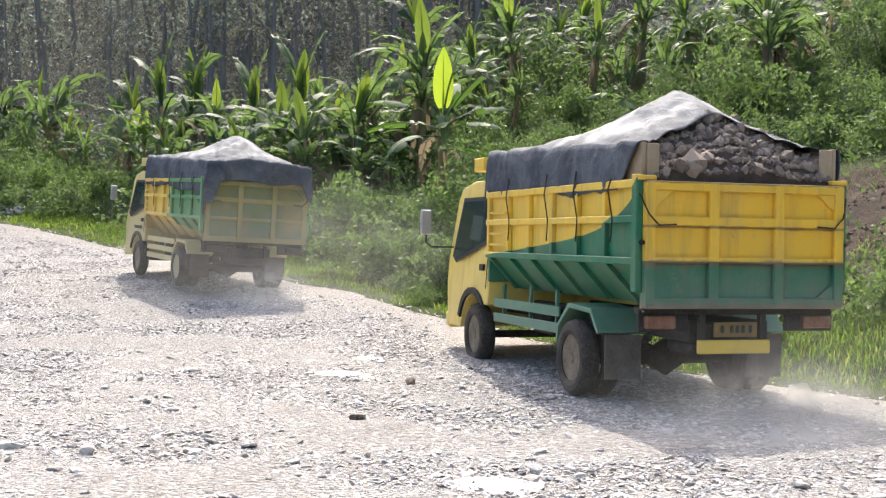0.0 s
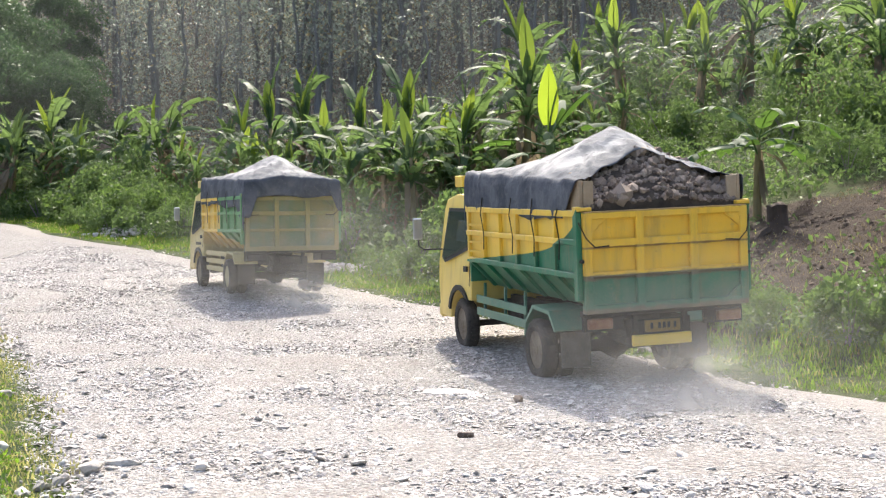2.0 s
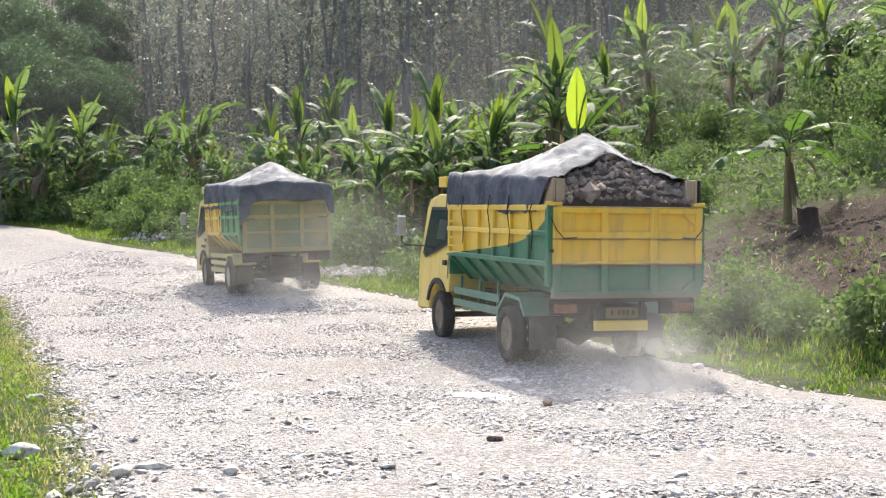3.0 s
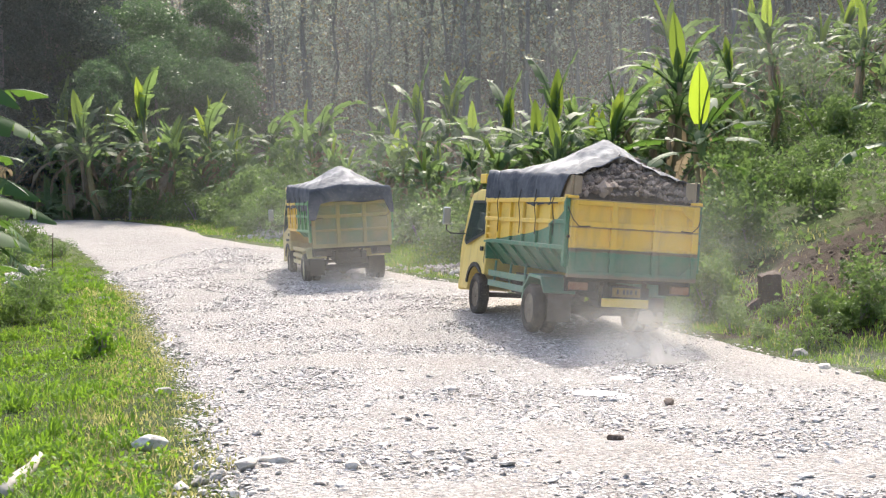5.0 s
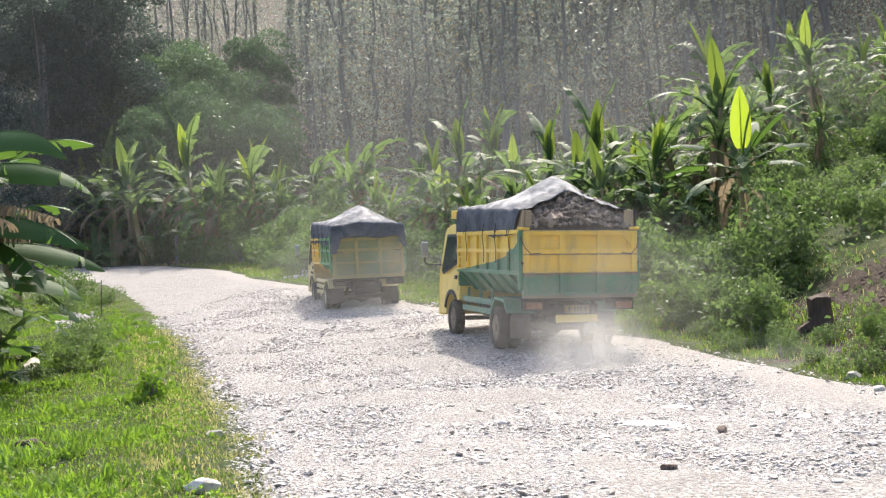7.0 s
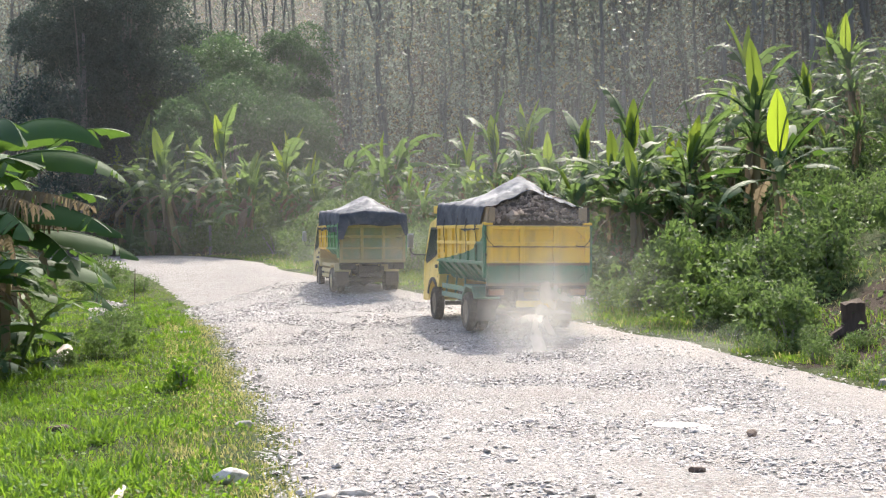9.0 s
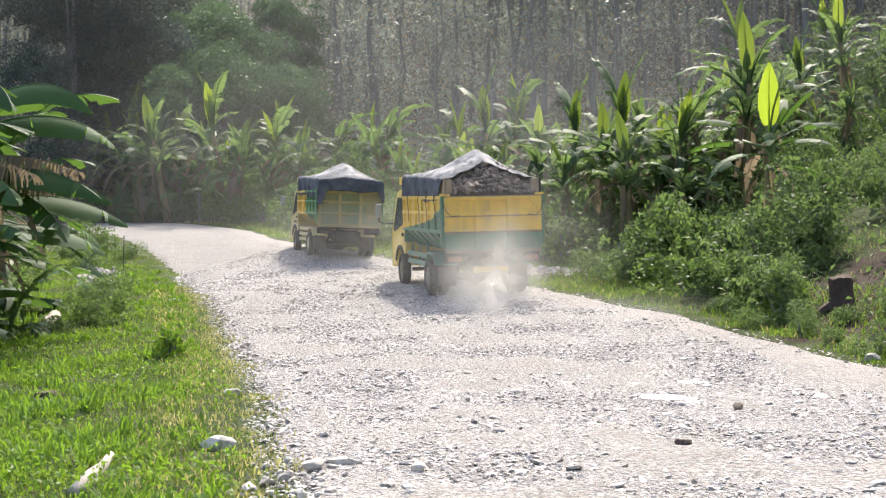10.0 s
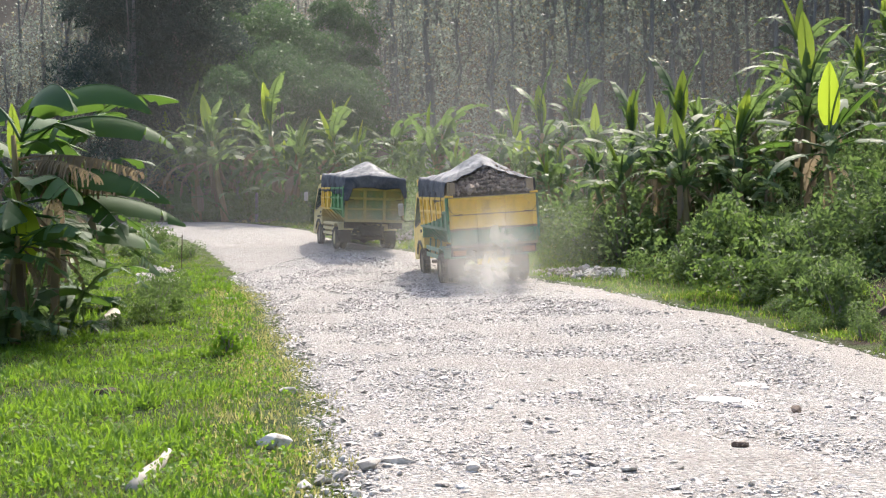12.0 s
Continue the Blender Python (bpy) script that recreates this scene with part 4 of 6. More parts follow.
lead, lead_wheels = dump_truck("dump_truck", "worn yellow dump truck fully covered by grey tarpaulin", 0.915, (M_SIDE2, M_GATE2, M_RIB2, M_CAB2, M_CAB2, M_CAB2), True)


# ---- plants ----
def banana_leaf_mesh(name, length, width, rise, bend, torn, mat, seed, sag=0.0):
    """One blade on its stalk, starting at the origin and leaning towards +x, torn across into strips that droop each by itself. rise: degrees above level at the start; bend: degrees it droops on its way."""
    rd = random.Random(seed)
    n = 30
    pts, ang, p = [], [], Vector((0, 0, 0))
    for k in range(n + 1):
        a = radians(rise - bend * (k / n) ** 1.4)
        pts.append(p.copy()), ang.append(a)
        p = p + Vector((math.cos(a), 0, math.sin(a))) * length / n
    bm = tube(pts, [0.026 * (1 - 0.85 * k / n) * (length / 2) ** 0.5 for k in range(n + 1)], 5)
    first, step = 6, length / n

    def half(u):
        u = (u - first / n) / (1 - first / n)
        return width * 0.5 * max(0.03, math.sin(math.pi * min(1.0, 0.10 + 0.90 * u ** 0.82))) ** 0.72

    for side in (-1, 1):
        k, droop = first, rd.uniform(-0.1, 0.4) + sag
        while k < n:
            run = n - k if torn == 0 else min(n - k, 1 + int(rd.expovariate(0.12 + torn * 0.55)))
            cut = 0.0 if torn == 0 else rd.uniform(0.25, 0.9)
            last = None
            for j in range(k, k + run + 1):
                nrm = Vector((-math.sin(ang[j]), 0, math.cos(ang[j])))
                ahead = Vector((math.cos(ang[j]), 0, math.sin(ang[j])))
                w = half(j / n) * (1 - 0.25 * torn * rd.random())
                g = radians(-20 + 62 * droop)
                pull = step * (0.9 + (cut * 0.5 if j == k else -cut * 0.5 if j == k + run else 0.0))
                if torn == 0:
                    pull = 0.0
                row = [pts[j] + nrm * 0.004]
                row += [pts[j] + ahead * pull * f + Vector((0, side, 0)) * w * f * math.cos(g * c) - nrm * w * f * math.sin(g * c) for f, c in ((0.36, 0.8), (0.70, 1.0), (1.0, 1.12))]
                here = [bm.verts.new(q) for q in row]
                if last:
                    for i in range(3):
                        bm.faces.new((last[i], last[i + 1], here[i + 1], here[i]))
                last = here
            k += run
            droop = rd.uniform(-0.2, 0.75 if sag < 0.5 else 0.45) + sag
    me = bpy.data.meshes.new(name)
    bm.to_mesh(me)
    bm.free()
    me.materials.append(mat)
    me.polygons.foreach_set("use_smooth", [True] * len(me.polygons))
    return me


ARCH = [banana_leaf_mesh("leaf", 1.5 + 0.12 * (k % 4), 0.29 + 0.04 * (k % 3), 80 - 5 * k, 84 + 7 * k, 0.25 + 0.12 * (k % 5), M_BANANA, k, 0.05 * k) for k in range(11)]
STAND = [banana_leaf_mesh("leaf", 1.45 + 0.12 * k, 0.27 + 0.02 * k, 84 - 6 * k, 18 + 16 * k, 0.15 + 0.13 * k, M_BANANA, 20 + k, -0.15 + 0.13 * k) for k in range(6)]
BROAD = [banana_leaf_mesh("leaf", 2.5, 0.72, (64, 50, 36, 24, 10)[k], (100, 92, 80, 66, 50)[k], 0.12 + 0.09 * k, M_BROAD, 60 + k, 0.30 + 0.05 * k) for k in range(5)]
LONG = [banana_leaf_mesh("leaf", (3.1, 3.0, 2.8, 3.0)[k], 1.0, (46, 30, 18, 14)[k], (100, 84, 60, 52)[k], (0.04, 0.06, 0.3, 0.2)[k], M_BROAD, 90 + k, (0.85, 0.8, 0.75, 0.7)[k]) for k in range(4)]
DARK_FAN = [banana_leaf_mesh("leaf", 2.0, 0.46, (84, 60, 38, 20, 4)[k], (30, 50, 55, 50, 60)[k], (0.0, 0.08, 0.15, 0.3, 0.4)[k], M_BROAD, 120 + k, 0.15) for k in range(5)]
YOUNG = [banana_leaf_mesh("young_leaf", 1.25 + 0.2 * k, 0.27 + 0.04 * k, 87 - 6 * k, 12, 0.0, M_FRESH, 30 + k) for k in range(2)]
DRY = [banana_leaf_mesh("dry_leaf", 1.6, 0.34, 0 - 20 * k, 90, 1.2, M_DRYLEAF, 40 + k, 0.6) for k in range(3)]


def banana_plant(seed, height=4.0, leaves=9, young=1, dry=2, suckers=0, broad=False):
    """Banana: a sheathed stem with leaves from its crown. Built at its base."""
    rd = random.Random(seed)
    t = tagged(new("banana_plant", None), "green banana plant with torn arching leaves on the slope", "plant", "banana plants")
    stem_h = height * (0.58 if broad else 0.50)
    lean = (rd.uniform(-0.12, 0.12), rd.uniform(-0.12, 0.12))
    pts = [(lean[0] * (k / 6) ** 2, lean[1] * (k / 6) ** 2, -0.15 + (stem_h + 0.15) * k / 6) for k in range(7)]
    part("stem", tube(pts, [0.105, 0.092, 0.083, 0.075, 0.067, 0.058, 0.04], 9), M_STEM, t, "", 0, True)
    for k in range(3):  # loose sheaths on the stem
        a, z = rd.uniform(0, 6.28), rd.uniform(0.15, 0.5) * stem_h
        c, s = math.cos(a), math.sin(a)
        bm = bmesh.new()
        q = [bm.verts.new((c * r - s * w, s * r + c * w, zz)) for r, w, zz in ((0.10, -0.07, z + 0.7), (0.10, 0.07, z + 0.7), (0.15, 0.08, z + 0.2), (0.24, 0.03, z - 0.05), (0.23, -0.04, z - 0.05), (0.17, -0.08, z + 0.2))]
        bm.faces.new(q)
        part("sheath", bm, M_DRYLEAF, t)

    def put(me, az, z, tilt=0.0, size=1.0):
        ob = new(me.name.split(".")[0], me)
        ob.parent = t
        w = max(0.0, z / stem_h)
        ob.matrix_basis = pose(lean[0] * w * w, lean[1] * w * w, z, 0, tilt, az) @ Matrix.Scale(size, 4)

    a0, f = rd.uniform(0, 360), height / 4.0
    for k in range(leaves):
        me = rd.choice(BROAD) if broad else rd.choice(STAND) if rd.random() < 0.46 else rd.choice(ARCH)
        put(me, a0 + k * 137.5 + rd.uniform(-15, 15), stem_h * (0.99 - 0.03 * k), rd.uniform(-22, 22), f * rd.uniform(0.5, 1.15))
    for k in range(young):
        put(YOUNG[k % 2], rd.uniform(0, 360), stem_h * 0.98, rd.uniform(-3, 6), f * rd.uniform(0.8, 1.05))
    for k in range(dry):
        put(DRY[k % 3], rd.uniform(0, 360), stem_h * rd.uniform(0.75, 0.92), 0, f * rd.uniform(0.7, 1.0))
    for k in range(suckers * (4 if broad else 1)):
        a, r = rd.uniform(0, 6.28), rd.uniform(0.3, 0.7)
        ob = new("sucker_leaf", rd.choice(BROAD if broad and k % 2 else ARCH[:5] + STAND))
        ob.parent = t
        ob.matrix_basis = pose(r * math.cos(a), r * math.sin(a), 0, 0, 0, rd.uniform(0, 360)) @ Matrix.Scale(rd.uniform(0.5, 1.15), 4)
    return t


TEMPLATES = [banana_plant(100 + k, 4.0, 14 + (3 * k) % 5, (2, 1, 2, 0, 1, 2, 1)[k], 1 + k % 3, 4 + k % 4) for k in range(7)]
BANANAS = [(-2.6, 35.9, 5.3), (-3.6, 34.8, 4.9), (-1.6, 40.0, 4.3), (-0.1, 43.0, 4.5), (1.8, 46.0, 4.0), (-5.5, 41.6, 4.2), (-6.7, 39.4, 5.0),
           (-9.3, 43.0, 4.4), (-11.1, 45.2, 4.3), (-15.6, 53.0, 4.9), (-18.3, 54.5, 5.2), (-20.2, 55.2, 5.6), (-21.8, 57.4, 5.0),
           (-25.0, 57.8, 6.2), (-25.9, 59.2, 5.6), (-29.8, 60.9, 6.6), (-28.6, 61.5, 5.4), (-32.0, 62.2, 6.2), (-34.5, 66.5, 6.0), (-38.0, 68.5, 6.4),
           (-40.0, 70.5, 6.4), (8.0, 37.2, 4.4), (9.6, 38.4, 4.6), (7.2, 40.0, 4.1), (13.6, 45.7, 4.0), (14.6, 42.0, 3.6), (6.1, 46.6, 4.2), (3.8, 49.3, 4.2),
           (2.7, 53.5, 4.0), (4.9, 42.6, 3.4), (1.4, 38.0, 3.6), (-1.5, 38.0, 3.9), (-2.7, 43.9, 4.7), (-12.0, 49.8, 4.0), (-18.6, 57.5, 4.6),
           (-4.6, 37.3, 4.5), (-1.0, 45.6, 4.4), (-7.6, 46.8, 4.4), (10.4, 46.8, 4.6), (0.4, 49.5, 4.6), (-10.2, 52.0, 4.4), (-14.0, 57.0, 4.8), (17.0, 50.0, 4.5),
           (-3.2, 36.8, 4.6), (-5.2, 35.9, 4.2), (-2.0, 34.0, 3.6), (-6.0, 44.0, 4.6), (-8.4, 40.6, 3.8), (-4.2, 40.2, 5.0), (0.9, 41.0, 4.4), (2.6, 44.2, 4.4), (-12.9, 46.6, 4.2), (-16.8, 56.2, 4.8),
           (-22.8, 59.4, 5.4), (-24.2, 61.0, 5.6), (-27.2, 60.6, 5.8), (-31.0, 64.0, 6.0), (9.0, 35.8, 4.2), (10.6, 40.6, 4.4), (6.4, 43.4, 4.4), (11.8, 43.2, 4.0), (-0.8, 53.0, 4.6), (-4.6, 50.4, 4.6), (-33.4, 64.6, 5.6), (-36.2, 66.8, 6.0)]
BANANAS += [(x - 1.1, y + 2.3, 0.8 * h) for x, y, h in BANANAS[21:33]] + [(x + 0.9, y - 1.2, 0.75 * h) for x, y, h in BANANAS[7:15]]
BANANAS += [(x + 1.3 + 0.8 * math.sin(4 * x), y + 1.6, 0.92 * h) for x, y, h in BANANAS if y < 52 and x > -13][:30]
for i, (x, y, h) in enumerate(BANANAS):
    src = TEMPLATES[i % 7]
    m = pose(x, y, z_at(x, y), 9 * math.sin(3.7 * i), 9 * math.sin(5.3 * i + 1), (i * 77) % 360) @ Matrix.Scale(h / 4.0 * (1.16 if y > 50 else 0.94) * (1 + 0.2 * math.sin(2.9 * i)), 4)
    if i < 7:
        src.matrix_basis = m
    else:
        copy_thing(src, m)

# the plant with the tall young leaf, and the slender one on the bank
lit = banana_plant(55, 4.6, 2, 0, 3, 2)
for az, z, n, g in ((8, 2.35, 0, 1.1), (-25, 2.3, 1, 1.05), (20, 2.2, 2, 0.95), (-40, 2.1, 3, 0.9), (185, 2.3, 2, 0.95), (165, 2.15, 3, 1.0), (215, 2.0, 4, 0.9), (-8, 1.7, 4, 0.8), (75, 2.2, 1, 1.0), (270, 2.1, 3, 0.8)):
    fan = new("leaf", DARK_FAN[n])
    fan.parent = lit
    fan.matrix_basis = pose(0, 0, z, 0, 0, az - 20) @ Matrix.Scale(g, 4)
tagged(lit, "banana plant with one glowing upright yellow-green young leaf")
bright = new("young_leaf", banana_leaf_mesh("young_leaf", 1.85, 0.50, 88, 6, 0.0, M_YOUNG, 77))
bright.parent = lit
bright.matrix_basis = pose(0, 0.0, 2.32, 0, 0, 62)
part("stalk", tube([(0, 0, 2.1), (0, 0, 2.4)], 0.04, 6), M_YOUNG, lit)
lit.matrix_basis = pose(0.0, 31.0, z_at(0.0, 31.0), 0, 0, 20)
slim = banana_plant(91, 2.9, 8, 0, 2, 0, True)
tagged(slim, "slender banana plant with drooping leaves on the bank")
slim.matrix_basis = pose(4.3, 27.4, z_at(4.3, 27.4), 0, 0, 60) @ Matrix.Scale(1.0, 4)

# clump on the low side of the road
for k, (x, y, h, lv) in enumerate(((-13.5, 19.6, 6.2, 0), (-14.9, 21.6, 5.2, 6), (-13.4, 18.3, 2.8, 6), (-15.6, 24.0, 5.0, 7), (-16.6, 19.4, 5.2, 7), (-14.2, 17.2, 2.6, 5), (-13.7, 20.9, 2.8, 6), (-13.0, 18.7, 3.3, 8), (-14.1, 20.2, 4.4, 8))):
    b = banana_plant(200 + k, h, lv, k % 2, 3, 2, True)
    tagged(b, "large banana plant with broad drooping leaves beside the verge")
    if k == 0:
        NEAR_BANANA = b
    if k == 0:  # its longest leaves reach out over the verge
        for z, az, n in ((3.6, -4, 0), (3.5, -38, 0), (3.5, 24, 1), (3.5, 150, 0), (3.4, 95, 2), (2.8, -6, 3), (2.7, 14, 2), (2.6, -36, 2), (2.4, 36, 3), (2.2, -62, 2), (1.7, -80, 2), (1.9, 60, 3)):
            lf = new("leaf", LONG[n])
            lf.parent = b
            lf.matrix_basis = pose(0, 0, z, 0, 0, az) @ Matrix.Scale(0.98, 4)
        b.matrix_basis = pose(x, y, z_at(x, y))
        continue
    b.matrix_basis = pose(x, y, z_at(x, y), 0, 0, 40 * k)


glow = new("young_leaf", banana_leaf_mesh("young_leaf", 1.25, 0.50, 80, 20, 0.0, M_YOUNG, 78))
glow.parent = NEAR_BANANA
glow.matrix_basis = pose(0.45, -0.5, 1.2, 0, 0, -60)


def fringe_leaf(length, seed):
    """Dead leaf: a drooping midrib with narrow torn strips hanging from it."""
    r = random.Random(seed)
    n = 34
    pts = [Vector((length * k / n, 0, 0.10 * math.sin(2.2 * k / n) - 0.42 * (k / n) ** 2)) for k in range(n + 1)]
    bm = tube(pts, [0.022 * (1 - 0.7 * k / n) for k in range(n + 1)], 5)
    for k in range(6, n):
        for side in (-1, 1):
            w, drop, out = length / n * r.uniform(0.35, 0.62), r.uniform(0.22, 0.52) * math.sin(math.pi * min(1, 0.2 + 0.75 * k / n)) + 0.06, r.uniform(0.05, 0.16)
            sway = r.uniform(-0.05, 0.05)
            rows = []
            for u in (0.0, 0.3, 0.7, 1.0):
                c = pts[k] + Vector((sway * u, side * out * math.sin(1.5 * u), 0.03 * u - drop * u ** 1.3))
                ww = w * (1 - 0.55 * u)
                rows.append((bm.verts.new(c + Vector((-ww, 0, 0))), bm.verts.new(c + Vector((ww, 0.012 * side, 0)))))
            for p, q in zip(rows, rows[1:]):
                bm.faces.new((p[0], p[1], q[1], q[0]))
    return bm


for j, (z, az, ln) in enumerate(((3.2, -4, 2.5), (3.1, -24, 2.3), (3.0, 10, 2.0), (2.9, 60, 2.0))):
    fl = part("dry_leaf", fringe_leaf(ln, 80 + j), M_DRYLEAF, NEAR_BANANA, "pale dry leaf hanging in torn strips")
    fl.matrix_basis = pose(0, 0, z, 0, 0, az)


def lumpy_points(n, rad, lumps, seed, height=1.0):
    """Points on and in a heap of uneven lobes."""
    r = np.random.default_rng(seed)
    c = r.normal(0, 1, (lumps, 3)) * np.array([0.45, 0.45, 0.35]) * rad
    c[:, 2] = np.abs(c[:, 2]) * height + 0.30 * rad
    size = rad * (0.28 + 0.30 * r.random(lumps))
    k = r.integers(0, lumps, n)
    d = r.normal(0, 1, (n, 3))
    d /= np.linalg.norm(d, axis=1)[:, None]
    p = c[k] + d * (size[k] * (0.55 + 0.5 * r.random(n) ** 0.5))[:, None]
    return p[p[:, 2] > 0.02]


def shrub(seed, rad, n, leaf, mat, label, name="shrub"):
    t = tagged(new(name, None), label, "shrub", "roadside shrubs")
    p = lumpy_points(n, rad, 9, seed)
    v, f = leaf_quads(p, leaf * (0.6 + 0.8 * rng.random(len(p))), 0.5, 0.8)
    ob = new("foliage", np_mesh("foliage", v, f, [mat]))
    ob.parent = t
    rd = random.Random(seed)
    for k in range(5):
        a = rd.uniform(0, 6.28)
        q = Vector((math.cos(a), math.sin(a), 0)) * rad * 0.45
        part("branch", tube([(0, 0, -0.1), q * 0.4 + Vector((0, 0, 0.35 * rad)), q + Vector((0, 0, 0.9 * rad))], [0.025, 0.018, 0.006], 5), M_BARK, t)
    return t


SHRUBS = [shrub(300 + k, 0.95, 1550, 0.10, M_SHRUB, "leafy green shrub on the roadside bank") for k in range(5)]
SHRUBS += [shrub(320 + k, 0.95, 1100, 0.15, M_SHRUB, "broad-leaved green weed bush on the bank") for k in range(3)]
DARK_BUSH = shrub(340, 1.0, 1700, 0.12, M_BUSH, "dense dark green bush at the foot of the bank")
rd = random.Random(9)
spots = []
for k in range(66):  # hedge along the foot of the bank
    y = 19.5 + 42 * (k / 66) ** 1.1 + rd.uniform(-0.4, 0.4)
    x = float(along(RIGHT_EDGE, y)) + (3.1 + rd.uniform(0, 2.2)) * (1.0 if y > 26 else 1.1)
    if (x - 4.7) ** 2 / 24 + (y - 23.3) ** 2 / 26 < 1.0:
        continue
    spots.append((x, y, rd.uniform(0.6, 1.15) * (1.1 if y > 27 else 0.75)))
tries = 0
while len(spots) < 245 and tries < 4000:  # over the slope between the banana plants
    tries += 1
    y = rd.uniform(24, 66)
    x = float(along(RIGHT_EDGE, y)) + rd.uniform(4, 30)
    if (x - 4.7) ** 2 / 21 + (y - 23.3) ** 2 / 26 < 1.0 or x > 27:
        continue
    spots.append((x, y, rd.uniform(0.6, 1.25)))
for x, y, g in ((-19.6, 34.5, 0.6), (-20.4, 36.5, 0.7), (-19.8, 38.0, 0.55), (-21.4, 34.0, 0.8), (-22.3, 38.5, 0.9), (-17.8, 27.5, 0.8), (-16.9, 24.8, 0.8), (-19.0, 30.0, 0.8), (-22.0, 31.0, 1.2), (-24.0, 36.0, 1.2), (-26.5, 42.0, 1.1), (-20.0, 26.0, 1.2), (-15.4, 17.2, 0.7), (-14.2, 15.8, 0.6), (-12.5, 20.9, 0.38), (-12.5, 22.6, 0.42), (-13.2, 23.8, 0.55), (-13.9, 25.4, 0.5), (-12.9, 19.2, 0.5), (-13.2, 17.6, 0.5), (-14.8, 27.0, 0.5), (-15.6, 28.6, 0.45)):
    spots.append((x, y, g))
for g in ((-0.3, 25.2, 0.8), (-0.9, 25.9, 0.85), (-1.6, 26.8, 0.9), (0.2, 24.4, 0.55), (0.45, 21.4, 0.4), (-0.2, 22.6, 0.4), (0.9, 20.6, 0.35), (2.9, 18.6, 0.62), (3.9, 17.4, 0.75), (5.6, 16.3, 0.8), (1.55, 19.6, 0.42), (4.9, 18.9, 0.5), (7.6, 15.2, 0.9), (8.2, 18.0, 0.7), (1.1, 21.9, 0.45), (0.5, 22.6, 0.6), (0.1, 23.6, 0.7), (-0.9, 24.6, 0.6), (2.3, 20.3, 0.5), (1.9, 21.0, 0.3), (3.2, 20.2, 0.3), (2.9, 19.4, 0.45), (0.3, 26.6, 0.8), (1.0, 27.8, 0.9), (-0.6, 28.0, 0.9), (4.2, 18.4, 0.55), (6.4, 17.2, 0.6), (2.5, 20.6, 0.7), (3.3, 19.3, 0.5), (2.0, 20.4, 0.35), (3.9, 18.6, 0.6)):
    spots.append(g)
for k in range(64):  # thicket beyond the bend, under the far banana plants
    f = k / 63
    y = 43 + 24 * f + rd.uniform(-0.5, 0.5)
    x = float(along(RIGHT_EDGE, y)) + 1.6 + rd.uniform(0, 3.5)
    spots.append((x, y + 0.9 * f, rd.uniform(0.8, 1.6)))
spots = [p for p in spots if ((p[0] + 5.7) / 2.3) ** 2 + ((p[1] - 33.0) / 1.9) ** 2 > 1]
for i, (x, y, g) in enumerate(spots):
    src = DARK_BUSH if i % 9 == 4 else SHRUBS[i % 8]
    m = pose(x, y, z_at(x, y) - 0.05, 0, 0, (i * 53) % 360) @ Matrix.Diagonal((g, g, g * (0.8 + 0.35 * ((i * 7) % 5) / 4), 1))
    if i < 8 and i % 9 != 4:
        src.matrix_basis = m
    elif i == 4:
        DARK_BUSH.matrix_basis = m
    else:
        copy_thing(src, m)
SHRUBS[4].matrix_basis = pose(-3.0, 29.8, z_at(-3.0, 29.8))


def weeds():
    """Low broad-leaved growth all over the slope, too fine to count."""
    n = 150000
    y = 16 + 52 * rng.random(n) ** 1.2
    x = along(RIGHT_EDGE, y) + 1.8 + 30 * rng.random(n) ** 1.15
    patch = np.sin(0.9 * x + 0.5 * y) + np.sin(0.7 * y - 1.3 * x) + rng.normal(0, 0.8, n)
    bare = (x - 4.7) ** 2 / 21 + (y - 23.3) ** 2 / 26 < 1.0
    keep = (patch > -0.8) & (x < 30) & (~bare | (rng.random(n) < 0.10))
    x, y = x[keep], y[keep]
    z = hill(x, y) + 0.04 + 0.38 * rng.random(len(x)) ** 1.5
    v, f = leaf_quads(np.stack([x, y, z], 1), 0.07 + 0.13 * rng.random(len(x)), 0.45, 1.0)
    tagged(new("weeds", np_mesh("weeds", v, f, [M_SHRUB])), "low green weeds covering the slope", "weeds", kind="stuff")


weeds()


def blades(name, x, y, h, mat, label, broad=1.0):
    """Grass blades as narrow bent strips."""
    n = len(x)
    z = hill(x, y) - 0.01
    a = rng.random(n) * 6.28
    lean = h * (0.25 + 0.55 * rng.random(n))
    w = broad * (0.003 + 0.003 * rng.random(n)) + 0.00024 * y
    c, s = np.cos(a), np.sin(a)
    px, py = -s * w, c * w
    base, mid, tip = 0.0, 0.62, 1.0
    out = []
    for u, ww in ((base, 1.0), (mid, 0.8), (tip, 0.12)):
        bx, by, bz = x + c * lean * u * u, y + s * lean * u * u, z + h * (u - 0.18 * u * u)
        out += [np.stack([bx + px * ww, by + py * ww, bz], 1), np.stack([bx - px * ww, by - py * ww, bz], 1)]
    v = np.stack(out, 1).reshape(-1, 3)
    i = 6 * np.arange(n)[:, None]
    f = np.concatenate([i + np.array([0, 1, 3, 2]), i + np.array([2, 3, 5, 4])])
    tagged(new(name, np_mesh(name, v, f, [mat])), label, "grass", kind="stuff")


